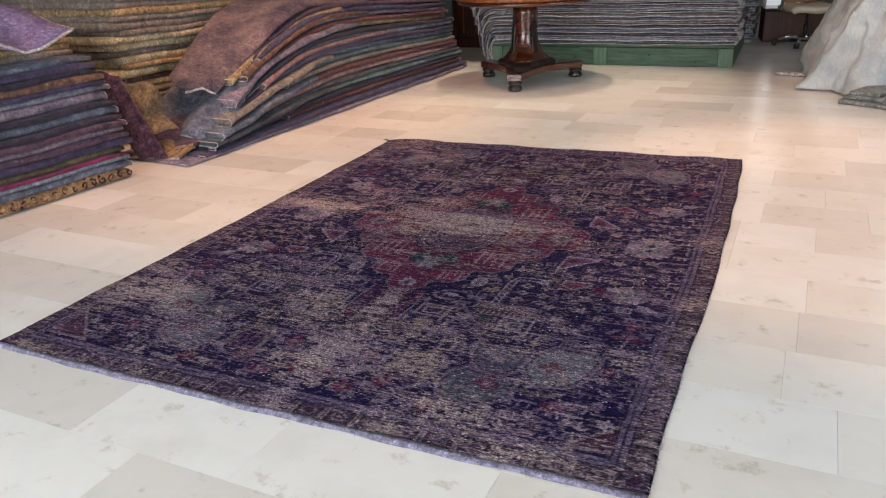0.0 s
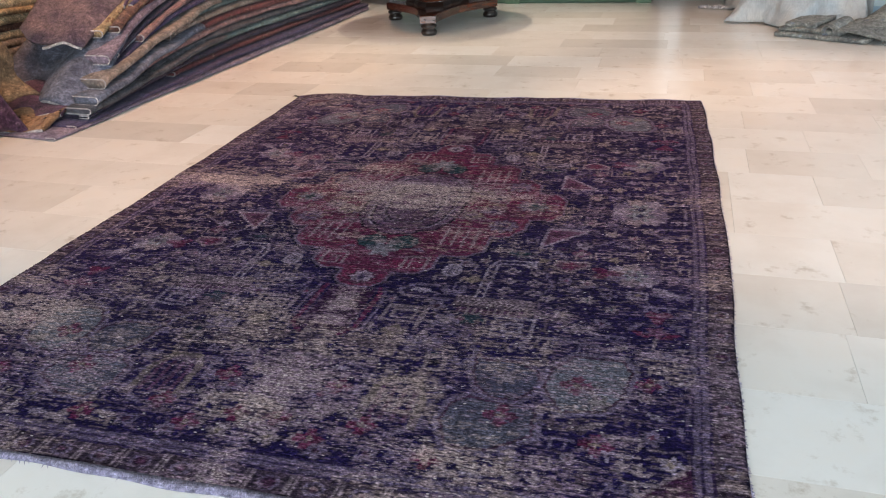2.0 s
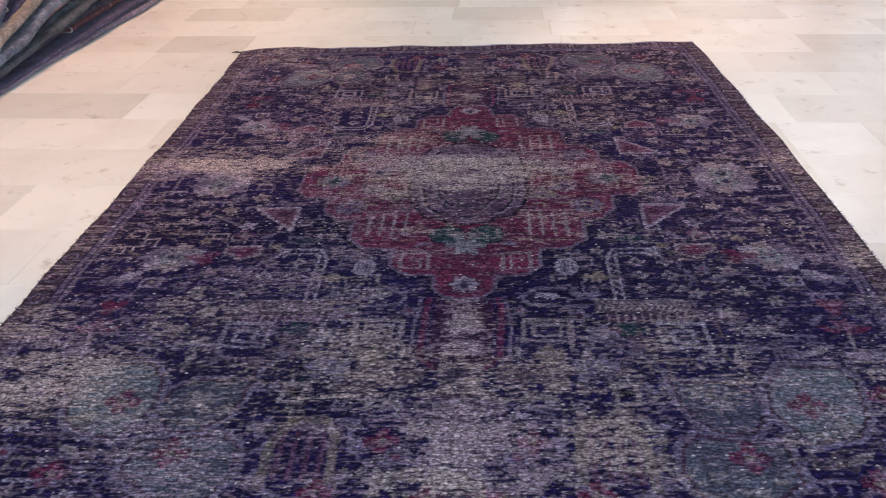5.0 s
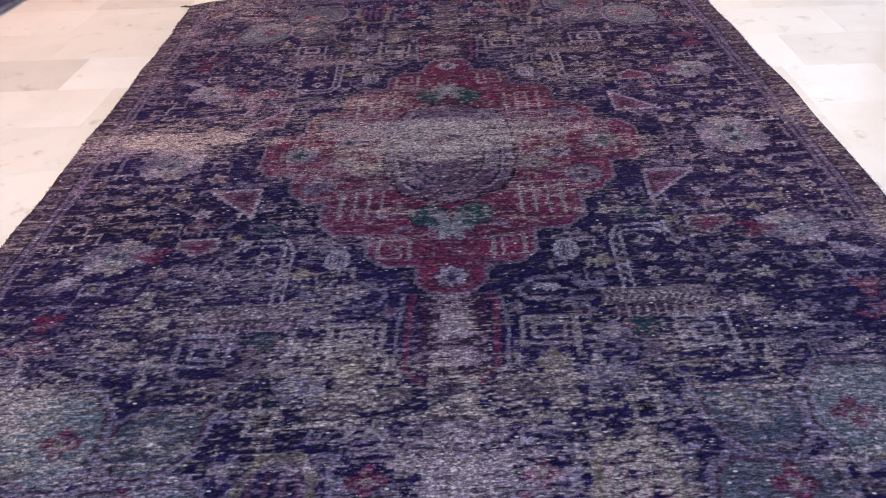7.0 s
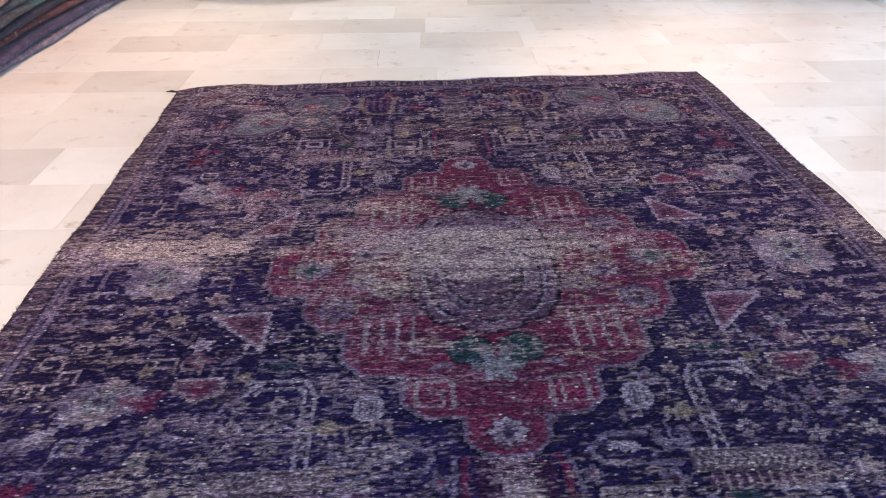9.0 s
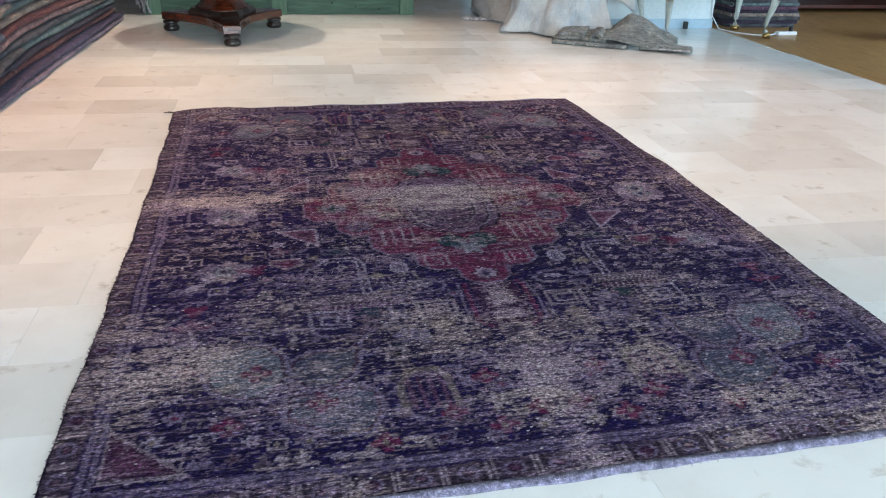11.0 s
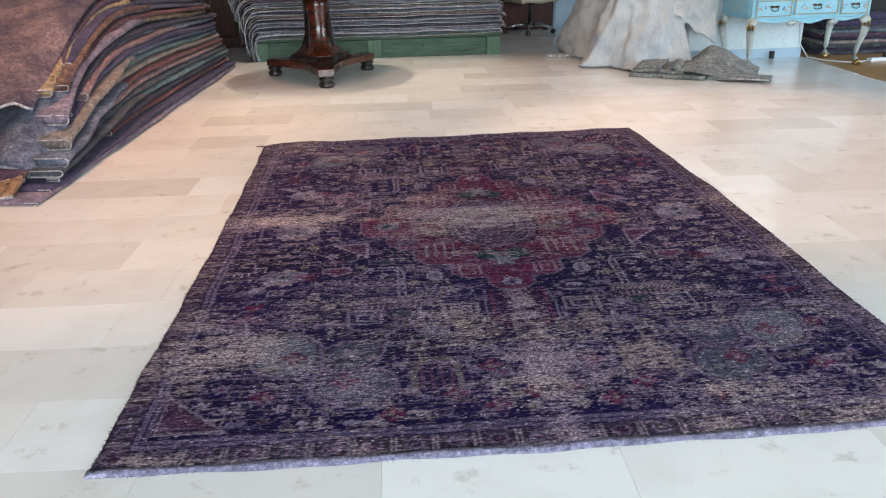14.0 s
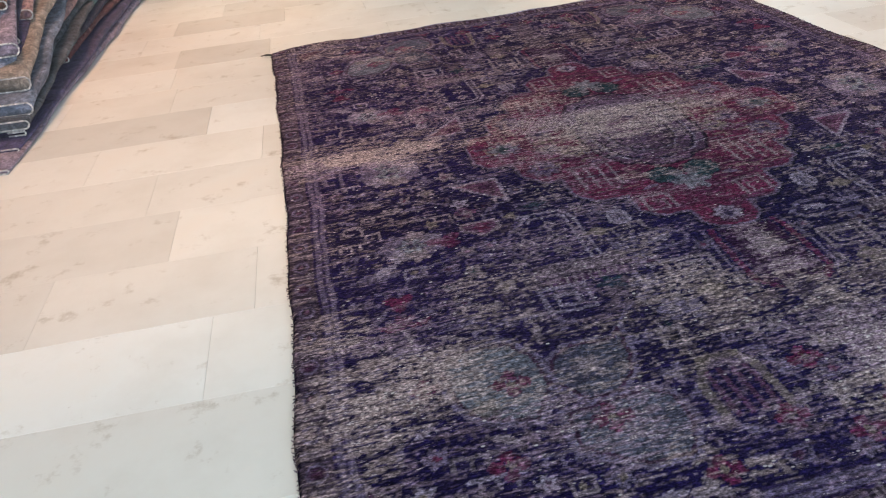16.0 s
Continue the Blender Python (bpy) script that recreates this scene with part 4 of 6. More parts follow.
for i, (kname, th) in enumerate(zip(keysA, thA)):
    yb = 1.83 + rr.uniform(-0.045, 0.03) - 0.06 * smooth01((z - 0.35) / 0.4)
    xo = rr.uniform(-0.03, 0.02) - 0.10 * smooth01((z - 0.2) / 0.6)
    if i > 18:
        yb, xo = 1.80 + 0.02 * i - 0.36, -0.32 + rr.uniform(-0.04, 0.02)
    zz, sd = z, i * 1.3
    made = folded_rug(kname, steps_of(-1.0, yb, 26),
               lambda s, xo=xo, sd=sd: ((-1.105 + 0.115 * (s - 0.906) / 0.93 + xo + wave(sd, s * 4, 0.007), s, 0), (-0.995, 0.1, 0)),
               lambda s, th=th, yb=yb: th * (1.0 + 0.12 * math.sin(s * 9)) * (0.75 + 0.25 * smooth01((yb - s) / 0.05)) * 1.03,
               lambda s, zz=zz, sd=sd: zz + wave(sd * 0, s * 2.2, 0.006) * smooth01(zz / 0.2),
               lambda s: 1.15, "rugs in the near stack", "in a tall neat stack", ends=(1,) if i in (1, 2, 8, 10, 12, 13) else ())
    floral = floral or made
    z += th
TOP_A = z
SCROLL = fabric("dark_scroll_wool", lin(34, 20, 18), lin(62, 38, 30), None, 30)
for k in range(16):
    yc = 1.79 - 0.062 * k
    xc = -1.105 + 0.115 * (yc - 0.906) / 0.93 - 0.006
    bm = bmesh.new()
    tube(bm, [(xc + 0.004 - 0.5 * abs(0.004 * j - 0.02), yc + (0.024 - 0.0019 * j) * math.cos(0.62 * j + k), 0.040 + (0.024 - 0.0019 * j) * math.sin(0.62 * j + k) * (1 if k % 2 else -1)) for j in range(11)], 0.005, 5)
    part("scroll_motif", bm, SCROLL, floral, "dark curling woven scroll", True)


def purple_fold(u, v):
    """Corner of a violet rug turned over the top of the stack."""
    y = 0.46 + 1.16 * v
    x = -2.05 + 1.02 * u - 0.20 * (1 - v) * u
    zz = 1.07 - 0.05 * v - (0.05 + 0.20 * max(0.0, 1 - abs(v - 0.78) / 0.35)) * smooth01((u - 0.5) / 0.5) + 0.015 * math.sin(6 * v + 3 * u)
    return (x, y, zz)


fold = empty("draped_rug", pose(0, 0, 0), "violet rug corner folded over the near stack", "rug")
part("rug_body", sheet(purple_fold, 14, 16, 0.022), fabric("lilac_violet_wool", lin(84, 72, 116), lin(124, 112, 152), None, 6), fold, "", True)
bm = bmesh.new()
tube(bm, [Vector(purple_fold(1, v / 12)) + Vector((0.006, 0, 0)) for v in range(13)] + [Vector(purple_fold(1 - u / 8, 1)) + Vector((0, 0.006, 0)) for u in range(9)], 0.008, 6)
part("fringe", bm, M_FRINGE, fold, "thick pale lilac bound edge", True)
bm = bmesh.new()
lathe(bm, [(0.001, 0), (0.028, 0), (0.028, 0.004), (0.001, 0.004)], n=14, m=Matrix.Translation((-1.50, 1.10, 1.012 + 0.02)) @ Euler((0.05, 0.18, 0)).to_matrix().to_4x4())
part("price_tag", bm, M_WHITEP, fold, "round white paper tag")

# tall beige pile behind
AREA = area(-0.122, 0.07)
keysC = ["tan_patterned_wool", "tan_patterned_wool", "tan_patterned_wool", "tan_patterned_wool", "beige_wool", "tan_patterned_wool", "taupe_wool", "taupe_wool", "beige_wool", "brown_patterned_wool",
         "beige_wool", "tan_patterned_wool", "beige_wool", "taupe_wool", "beige_wool", "beige_wool", "taupe_wool", "taupe_wool", "taupe_wool", "tan_patterned_wool", "taupe_wool", "taupe_wool", "tan_patterned_wool", "beige_wool"]
z = 0.002
for i, kname in enumerate(keysC):
    th = 0.046 + 0.008 * math.sin(i * 2.7)
    ya = 2.42 + rr.uniform(-0.05, 0.05)
    xo = rr.uniform(-0.03, 0.02)
    zz, sd = z, i * 0.9
    folded_rug(kname, steps_of(ya, 6.15 + rr.uniform(-0.06, 0.06), 26),
               lambda s, xo=xo, sd=sd: ((-1.60 - 0.035 * (s - 2.5) + xo + wave(sd, s * 2, 0.008), s, 0), (-1, 0, 0)),
               lambda s, th=th: th * 1.04,
               lambda s, zz=zz, sd=sd: zz * (1 - 0.12 * smooth01((s - 2.6) / 3.2)) + wave(1.0, s * 1.6, 0.012) * smooth01(zz / 0.3),
               lambda s: 1.1, "rugs in the tall beige pile", "in a tall pile against the wall", ends=(0,) if i in (4, 9, 22) else ())
    z += th
TOP_C = z

# long slumped pile
keysB = ["mauve_wool", "violet_wool", "brick_red_wool", "ink_wool", "teal_wool", "charcoal_wool", "dusty_rose_wool", "brick_red_wool", "taupe_wool", "teal_wool", "slate_blue_wool", "violet_wool",
         "silver_wool", "ink_wool", "tan_patterned_wool", "brick_red_wool", "mauve_wool", "violet_wool", "plum_wool"]
NB = len(keysB)


def slope_b(y):
    return 0.02 + 0.80 * smooth01((y - 1.35) / 2.7) - 0.10 * smooth01((y - 4.3) / 1.9)


for i, kname in enumerate(keysB):
    f0 = i / NB
    ya = 2.10 + (0.05 * i if i < 8 else 0.35 + 0.055 * (i - 8)) + rr.uniform(-0.08, 0.12)
    if i in (7, 8):
        ya += 0.75
    if i == 2:
        ya += 0.9
    yb = 6.17 + rr.uniform(-0.05, 0.05) - 0.10 * f0
    xo = rr.uniform(-0.035, 0.03) - 0.22 * f0
    sd = i * 1.1
    folded_rug(kname, steps_of(ya, yb, 30),
               lambda s, xo=xo, sd=sd, ya=ya: ((-0.80 + 0.068 * (s - 2.13) + xo * smooth01((s - 1.9) / 1.5) + wave(sd, s * 2.2, 0.012), s, 0), (-0.995, 0.1, 0)),
               lambda s, ya=ya: max(0.014, slope_b(s) / NB * 0.86) * (0.8 + 0.2 * smooth01((s - ya) / 0.1)),
               lambda s, f0=f0, sd=sd: 0.003 + f0 * slope_b(s) + wave(sd, s * 2.4, 0.007) * f0,
               lambda s: 0.72, "rugs in the slumped pile", "in a long slumped pile", ends=(0, 1) if i in (0, 2, 8, 13, 14, 15, 16) else (0,), word="loosely folded")


def blanket(u, v):
    """Large plum rug over the top of the slumped pile, sliding down to the near end."""
    y = 2.62 + 3.5 * v - 0.10 * math.sin(3.1 * u)
    xf = -0.98 + 0.06 * (y - 2.6) - 0.10 * smooth01((y - 3) / 2)
    xl = -1.38 - 0.28 * smooth01((y - 2.6) / 1.4)
    x = xl + (xf - xl) * u
    side = smooth01((u - 0.80) / 0.2)
    z = slope_b(y + 0.05) * 1.0 + 0.055 - 0.05 * side + 0.018 * math.sin(4.0 * u + 2.2 * v * 6) - 0.03 * (1 - v) ** 8 + 0.03 * smooth01((0.25 - u) / 0.25)
    return (x, y, z)


bl = empty("draped_rug", pose(0, 0, 0), "faded plum brown rug draped over the slumped pile", "rug")
part("rug_body", sheet(blanket, 18, 34, 0.02), fabric("faded_plum_brown", lin(52, 42, 62), lin(128, 106, 106), None, 3.0), bl, "", True)
bm = bmesh.new()
roll = []
for k in range(15):
    u = 0.56 + 0.44 * k / 14
    roll.append(Vector(blanket(u, 0)) + Vector((0, -0.012, -0.012 + 0.012 * math.sin(9 * u))))
tube(bm, roll, 0.008, 7)
part("fringe", bm, M_FRINGE, bl, "pale rolled end", True)

for kname, y_near, y_far, xoff, f0, th in (("tan_patterned_wool", 2.72, 4.2, -0.03, 0.90, 0.045), ("mauve_wool", 2.58, 4.4, 0.03, 0.74, 0.05), ("brown_patterned_wool", 2.80, 4.6, 0.035, 0.86, 0.035),
                                          ("taupe_wool", 2.46, 3.9, 0.05, 0.50, 0.045), ("slate_blue_wool", 2.36, 3.6, 0.045, 0.36, 0.04), ("dusty_rose_wool", 2.95, 5.0, 0.03, 0.62, 0.035), ("charcoal_wool", 2.30, 3.8, 0.03, 0.22, 0.03)):
    folded_rug(kname, steps_of(y_near, y_far, 20),
               lambda s, xoff=xoff, f0=f0, y_far=y_far: ((-0.80 + 0.068 * (s - 2.13) - 0.22 * f0 * smooth01((s - 1.9) / 1.5) + xoff * smooth01((y_far - s) / 0.5) + wave(f0 * 9, s * 3, 0.012), s, 0), (-0.995, 0.1, 0)),
               lambda s, th=th: th * (1 + 0.15 * math.sin(11 * s)),
               lambda s, f0=f0: f0 * slope_b(s) + 0.006 + wave(f0 * 7, s * 3, 0.008),
               lambda s: 0.17, "rugs in the slumped pile", "rolled and sliding down the slumped pile", ends=(0,), word="rolled")

# rugs that lie in the gap between the stacks
FAB["taupe_tan"] = fabric("taupe_tan_wool", lin(96, 76, 58), lin(150, 124, 96), None, 8)


def gap_rug(name, key, label, fn, nu=12, nv=12, thick=0.016, fr=True):
    ob = empty(name, pose(0, 0, 0), label, "rug")
    part("rug_body", sheet(fn, nu, nv, thick), FAB[key], ob, "", True)
    if fr:
        bm = bmesh.new()
        tube(bm, [Vector(fn(1, j / 10)) for j in range(11)], 0.011, 6)
        part("fringe", bm, M_FRINGE, ob, "pale bound edge", True)
    return ob


gap_rug("leaning_rug", "plum_wool", "dark plum rug leaning between two stacks",
        lambda u, v: (-1.50 + 0.20 * u + 0.28 * v + 0.02 * math.sin(5 * u), 2.02 + 0.08 * u + 0.04 * v, 0.012 + 0.56 * (1 - v) ** 1.1 + 0.02 * math.sin(5 * u)), fr=False)
gap_rug("crumpled_rug", "taupe_tan", "crumpled tan rug standing between two stacks",
        lambda u, v: (-1.44 + 0.20 * u + 0.10 * v + 0.04 * math.sin(7 * v) * u, 2.06 + 0.26 * u + 0.04 * math.sin(5 * u + 2 * v), 0.50 - 0.32 * v - 0.03 * u + 0.02 * math.sin(9 * u)), fr=False)
gap_rug("flat_folded_rug", "gold_floral_wool", "orange floral rug folded low on the floor",
        lambda u, v: (-1.32 + 0.36 * v, 2.38 - 0.30 * u + 0.05 * v, 0.012 + 0.09 * (1 - u) + 0.01 * math.sin(8 * v)), thick=0.02)
gap_rug("flat_folded_rug", "plum_wool", "plum rug folded low over the orange one",
        lambda u, v: (-1.34 + 0.38 * v, 2.52 - 0.28 * u + 0.05 * v, 0.055 + 0.12 * (1 - u) + 0.01 * math.sin(9 * v)), thick=0.026)
gap_rug("crumpled_rug", "slate_blue_wool", "blue grey rug end bunched under the draped rug",
        lambda u, v: (-1.50 + 0.66 * v, 2.92 - 0.46 * u + 0.04 * math.sin(7 * v) - 0.10 * v, 0.12 + 0.30 * (1 - u) ** 0.8 + 0.03 * math.sin(9 * v + 2 * u) - 0.05 * v), 20, 20, thick=0.03)

# mossy rug and grey bolster on top of the near stack, and a knotted bundle of cord
moss = empty("wall_hanging_rug", pose(0, 0, 0), "moss green faded rug hung on the wall", "rug")
part("rug_body", sheet(lambda u, v: (-2.96 + 0.012 * math.sin(8 * v), 0.6 + 2.6 * v, 0.9 + 1.5 * u), 6, 20, 0.016), FAB["moss_wool"], moss, "", True)
cord = empty("cord_bundle", pose(-1.62, 2.40, TOP_C * 1.0 + 0.002), "knotted pale blue cord bundle on the beige pile", "cord")
bm = bmesh.new()
for j in range(5):
    tube(bm, [(0.05 * math.cos(a + j) * (1 + 0.2 * j), 0.08 * math.sin(a * 1.3 + j * 2), 0.02 + 0.02 * math.sin(a * 2 + j) + 0.006 * j) for a in [k * 0.5 for k in range(14)]], 0.008, 5)
part("cord", bm, M_FRINGE, cord, "", True)

# chrome wire rack with a glass panel behind the piles
rk = empty("wire_rack", pose(-1.6, 7.0, 0), "chrome wire display rack behind the piles", "rack")
for k in range(3):
    bm = bmesh.new()
    x = 0.0 + 0.22 * k
    tube(bm, [(x, 0, 0.0), (x, 0, 0.80), (x - 0.03, 0, 0.90), (x - 0.10, 0.0, 1.02), (x - 0.12, 0, 1.3)], 0.012, 7)
    part("wire", bm, M_CHROME, rk, "", True)
part("base_plate", boxed(-0.15, -0.15, 0.0, 0.6, 0.15, 0.012, 0.003), M_CHROME, rk)
part("panel", boxed(-0.2, 0.05, 0.3, 0.55, 0.06, 1.35, 0.002), M_SMOKE, rk, "grey translucent panel")

AREA = Matrix.Identity(4)

# ---------------------------------------------------------------- low green platform and its stack of flat rugs
PA, PB = Vector((-0.504, 6.561, 0)), Vector((2.028, 6.552, 0))
PDIR = (PB - PA).normalized()
PIN = Vector((-PDIR.y, PDIR.x, 0))
PW, PH = (PB - PA).length, 0.215
PM = Matrix(((PDIR.x, PIN.x, 0, PA.x), (PDIR.y, PIN.y, 0, PA.y), (0, 0, 1, 0), (0, 0, 0, 1)))
plat = empty("platform", PM, "low green stained pine platform with framed front", "platform")
part("deck", boxed(0, 0.03, PH - 0.03, PW, 1.9, PH, 0.004), M_GREEN, plat)
for a in (0.0, PW * 0.455, PW - 0.14):
    part("post", boxed(a, 0.0, 0, a + 0.14, 0.05, PH - 0.032, 0.004), M_GREEN_L, plat)
for k, (a, b) in enumerate(((0.142, PW * 0.455 - 0.002), (PW * 0.455 + 0.142, PW - 0.142))):
    pan = part("front_panel", boxed(a, 0.018, 0.004, b, 0.045, PH - 0.034, 0.002), M_GREEN, plat)
    for q in range(4):
        bm = bmesh.new()
        lathe(bm, [(0.001, -0.002), (0.007 + 0.003 * (q % 2), -0.002), (0.007 + 0.003 * (q % 2), 0.002), (0.001, 0.002)], n=10,
              m=Matrix.Translation((a + (b - a) * (0.18 + 0.21 * q), 0.0165, 0.05 + 0.09 * ((q * 7 + k * 3) % 4) / 3)) @ Euler((math.pi / 2, 0, 0)).to_matrix().to_4x4())
        part("knot", bm, M_KNOT, pan)
part("side_panel", boxed(PW - 0.03, 0.052, 0.002, PW, 1.9, PH - 0.032), M_GREEN, plat)
part("side_panel", boxed(0, 0.052, 0.002, 0.03, 1.9, PH - 0.032), M_GREEN, plat)

keysP = ["taupe_wool", "slate_blue_wool", "silver_wool", "mauve_wool", "silver_wool", "slate_blue_wool", "charcoal_wool", "teal_wool", "silver_wool", "mauve_wool"]


def flat_rug(i, x0, x1, y0, y1, z, th, key, droop, group, m):
    """Thin flat rug lying on the platform; its west end hangs down over the edge."""
    sd = i * 0.77
    L = x1 - x0

    def loop_at(s):
        # s runs from the hanging end to the east end
        if s < droop:
            a = 1 - s / droop
            out = 0.05 + 0.0062 * i
            drop = min(z - 0.03, 0.20 + 0.13 * math.sin(i * 1.9) ** 2 + max(0.0, 0.1 - 0.004 * i))
            return x0 - out * math.sin(min(1.0, a * 1.5) * math.pi / 2) - 0.015 * math.sin(a * 9 + i) * a + 0.05 * max(0, a - 0.6), max(0.012, z - drop * (1 - math.cos(a * math.pi / 2)) * 1.15)
        return x0 + (s - droop), z

    n = 34
    st = steps_of(0, L + droop, n)
    loops = []
    for s in st:
        X, Z = loop_at(s)
        w = wave(sd, s * 3, 0.004) + wave(2.0, s * 2.1, 0.004)
        e = 0.006 * math.sin(5 * s + sd)
        loops.append([Vector((X, y1, Z + w)), Vector((X, y0 + e + 0.012, Z + w)), Vector((X, y0 + e, Z + w + th * 0.5)), Vector((X, y0 + e + 0.012, Z + w + th)), Vector((X, y1, Z + w + th))])
    bm = bmesh.new()
    rings(bm, loops)
    ob = empty("flat_rug", m, f"thin {WORDS[key]} rug lying flat in a stack on the platform", "rug", group)
    part("rug_body", bm, FAB[key], ob, "", True)
    if i % 2 == 0:
        bm = bmesh.new()
        tube(bm, [l[2] + Vector((0, -0.002, 0)) for l in loops], 0.003, 4)
        part("edge_binding", bm, M_FRINGE, ob, "pale overcast edge")
    bm = bmesh.new()
    xe = loops[-1][0].x
    for k in range(10):
        yy = y0 + 0.02 + k * 0.05
        tube(bm, [(xe, yy, loops[-1][2].z), (xe + 0.018 + 0.008 * math.sin(k * 3 + i), yy + 0.01 * math.sin(k * 5), loops[-1][2].z - 0.004), (xe + 0.03, yy, loops[-1][2].z - 0.014)], [0.005, 0.004, 0.002], 4)
    tagged(part("fringe", bm, M_FRINGE, ob, "pale short end fringe"), kind="stuff")
    return ob


z = PH + 0.002
for i in range(44):
    th = 0.0115 + 0.003 * ((i * 7) % 3)
    flat_rug(i, 0.06 + rr.uniform(-0.02, 0.02), PW + rr.uniform(-0.03, 0.035), -0.03 + rr.uniform(-0.015, 0.015), 1.7, z, th, keysP[(i * 7 + i // 3) % 10], 0.42 + 0.05 * math.sin(i * 1.3), "flat rugs on the platform", PM)
    z += th + 0.005
# second stack behind it
z = 0.012
for i in range(26):
    th = 0.03
    yb = 0
    folded_rug(keysP[(i * 3 + 2) % 10], steps_of(1.85, 3.1, 8), lambda s, i=i: ((PW + 0.07 + 0.03 * math.sin(i * 2.3) + wave(i, s * 3, 0.012), s, 0), (-1, 0, 0)),
               lambda s, th=th: th * 1.02, lambda s, z=z: z, lambda s: 0.9, "rugs in the rear stack", "in a stack behind the platform", ends=(0,)).matrix_world = PM
    z += th

# ---------------------------------------------------------------- round pedestal table
tab = empty("pedestal_table", pose(0.232, 5.505, 0, 0, 0, -1.7) @ Matrix.Scale(1.035, 4), "round polished mahogany pedestal table with three bun feet", "table")
bm = bmesh.new()
lathe(bm, [(0.001, 0.735), (0.60, 0.735), (0.632, 0.742), (0.645, 0.755), (0.647, 0.768), (0.640, 0.778), (0.62, 0.783), (0.001, 0.785)], n=64)
part("tabletop", bm, M_MAHOG_TOP, tab, "", True)
bm = bmesh.new()
lathe(bm, [(0.001, 0.70), (0.585, 0.70), (0.60, 0.705), (0.60, 0.7345), (0.001, 0.7345)], n=64)
part("apron", bm, M_MAHOG, tab, "", True)
FEET = [Vector((0.085, -0.50, 0)), Vector((-0.425, 0.17, 0)), Vector((0.385, 0.325, 0))]


def hexring(r, z, tri=0.0, turn=0.0):
    out = []
    for k in range(12):
        a = 2 * math.pi * k / 12 + turn
        rad = r * (1 + tri * math.cos(3 * (a - math.radians(-80))))
        out.append(Vector((rad * math.cos(a), rad * math.sin(a), z)))
    return out


bm = bmesh.new()
rings(bm, [hexring(0.115, 0.6995, 0.06), hexring(0.110, 0.60, 0.08), hexring(0.105, 0.46, 0.10), hexring(0.112, 0.36, 0.13), hexring(0.140, 0.27, 0.18), hexring(0.185, 0.215, 0.22), hexring(0.20, 0.20, 0.22)])
part("column", bm, M_MAHOG, tab, "", True)
for k in range(3):
    a = math.radians(-80 + 60 + 120 * k)
    d = Vector((math.cos(a), math.sin(a), 0))
    s = Vector((-d.y, d.x, 0))
    bm = bmesh.new()
    outl = [(-0.028, 0.27), (0.028, 0.27), (0.030, 0.50), (0.012, 0.545), (0.0, 0.60), (-0.012, 0.545), (-0.030, 0.50)]
    rad = lambda z: 0.107 + 0.10 * max(0, (0.40 - z)) ** 1.3 * 2.2
    rings(bm, [[d * (rad(zz) - 0.012) + s * w + Vector((0, 0, zz)) for w, zz in outl], [d * (rad(zz) + 0.003) + s * w + Vector((0, 0, zz)) for w, zz in outl]])
    part("inlay_panel", bm, M_EBONY, tab, "dark inlaid column panel")
bm = bmesh.new()
rings(bm, [hexring(0.235, 0.155, 0.25), hexring(0.238, 0.175, 0.25), hexring(0.215, 0.205, 0.22), hexring(0.15, 0.206, 0.2)])
part("plinth_moulding", bm, M_EBONY, tab)
bm = bmesh.new()
rim = []
for k in range(3):
    a0 = math.atan2(FEET[k].y, FEET[k].x)
    f = FEET[k]
    d = f.normalized()
    s = Vector((-d.y, d.x, 0))
    rim += [f + d * 0.04 - s * 0.062, f + d * 0.04 + s * 0.062, f - d * 0.06 + s * 0.075]
    g = FEET[(k + 1) % 3] if k < 2 else FEET[0]
order = sorted(rim, key=lambda p: math.atan2(p.y, p.x))
full = []
for k in range(len(order)):
    a, b = order[k], order[(k + 1) % len(order)]
    full.append(a)
    if (a - b).length > 0.3:
        for q in (0.25, 0.5, 0.75):
            m2 = a.lerp(b, q)
            full.append(m2 * (1 - 0.30 * math.sin(math.pi * q)))
rings(bm, [[Vector((p.x, p.y, 0.095)) for p in full], [Vector((p.x, p.y, 0.148)) for p in full], [Vector((p.x * 0.96, p.y * 0.96, 0.154)) for p in full]])
part("base", bm, M_MAHOG, tab)
for f in FEET:
    bm = bmesh.new()
    lathe(bm, [(0.03, 0.0), (0.055, 0.004), (0.064, 0.022), (0.058, 0.04), (0.045, 0.05), (0.048, 0.056), (0.062, 0.064), (0.062, 0.076), (0.05, 0.085), (0.05, 0.094)], f.x, f.y, 20)
    part("foot", bm, M_EBONY, tab, "turned dark bun foot", True)

# colour chart in a stand on the table
ch = empty("colour_chart", pose(0.19, 5.35, 0.815, 0, 0, 12), "dark framed colour patch chart standing on the table", "colour chart")
tilt = Matrix.Rotation(radians(-12), 4, "X")
for a, b, c, d in ((-0.145, 0.0, -0.112, 0.32), (0.112, 0.0, 0.145, 0.32), (-0.1118, 0.0, 0.1118, 0.03), (-0.1118, 0.275, 0.1118, 0.32)):
    part("frame_bar", boxed(a, -0.010, b, c, 0.010, d, 0.002, tilt), M_BLACK, ch)
part("backing", boxed(-0.1115, -0.004, 0.0305, 0.1115, 0.006, 0.2745, 0, tilt), M_BLACK, ch)
part("strut", boxed(-0.03, 0.0, 0.0, 0.03, 0.10, 0.008), M_BLACK, ch)
rp = random.Random(5)
PATCH = [(190, 130, 120), (120, 150, 180), (214, 200, 140), (130, 165, 145), (206, 170, 140), (165, 145, 170), (236, 236, 230), (120, 170, 200), (160, 160, 160), (230, 150, 140)]
patch_m = [plastic("chart_patch", lin(*c), 0.6) for c in PATCH]
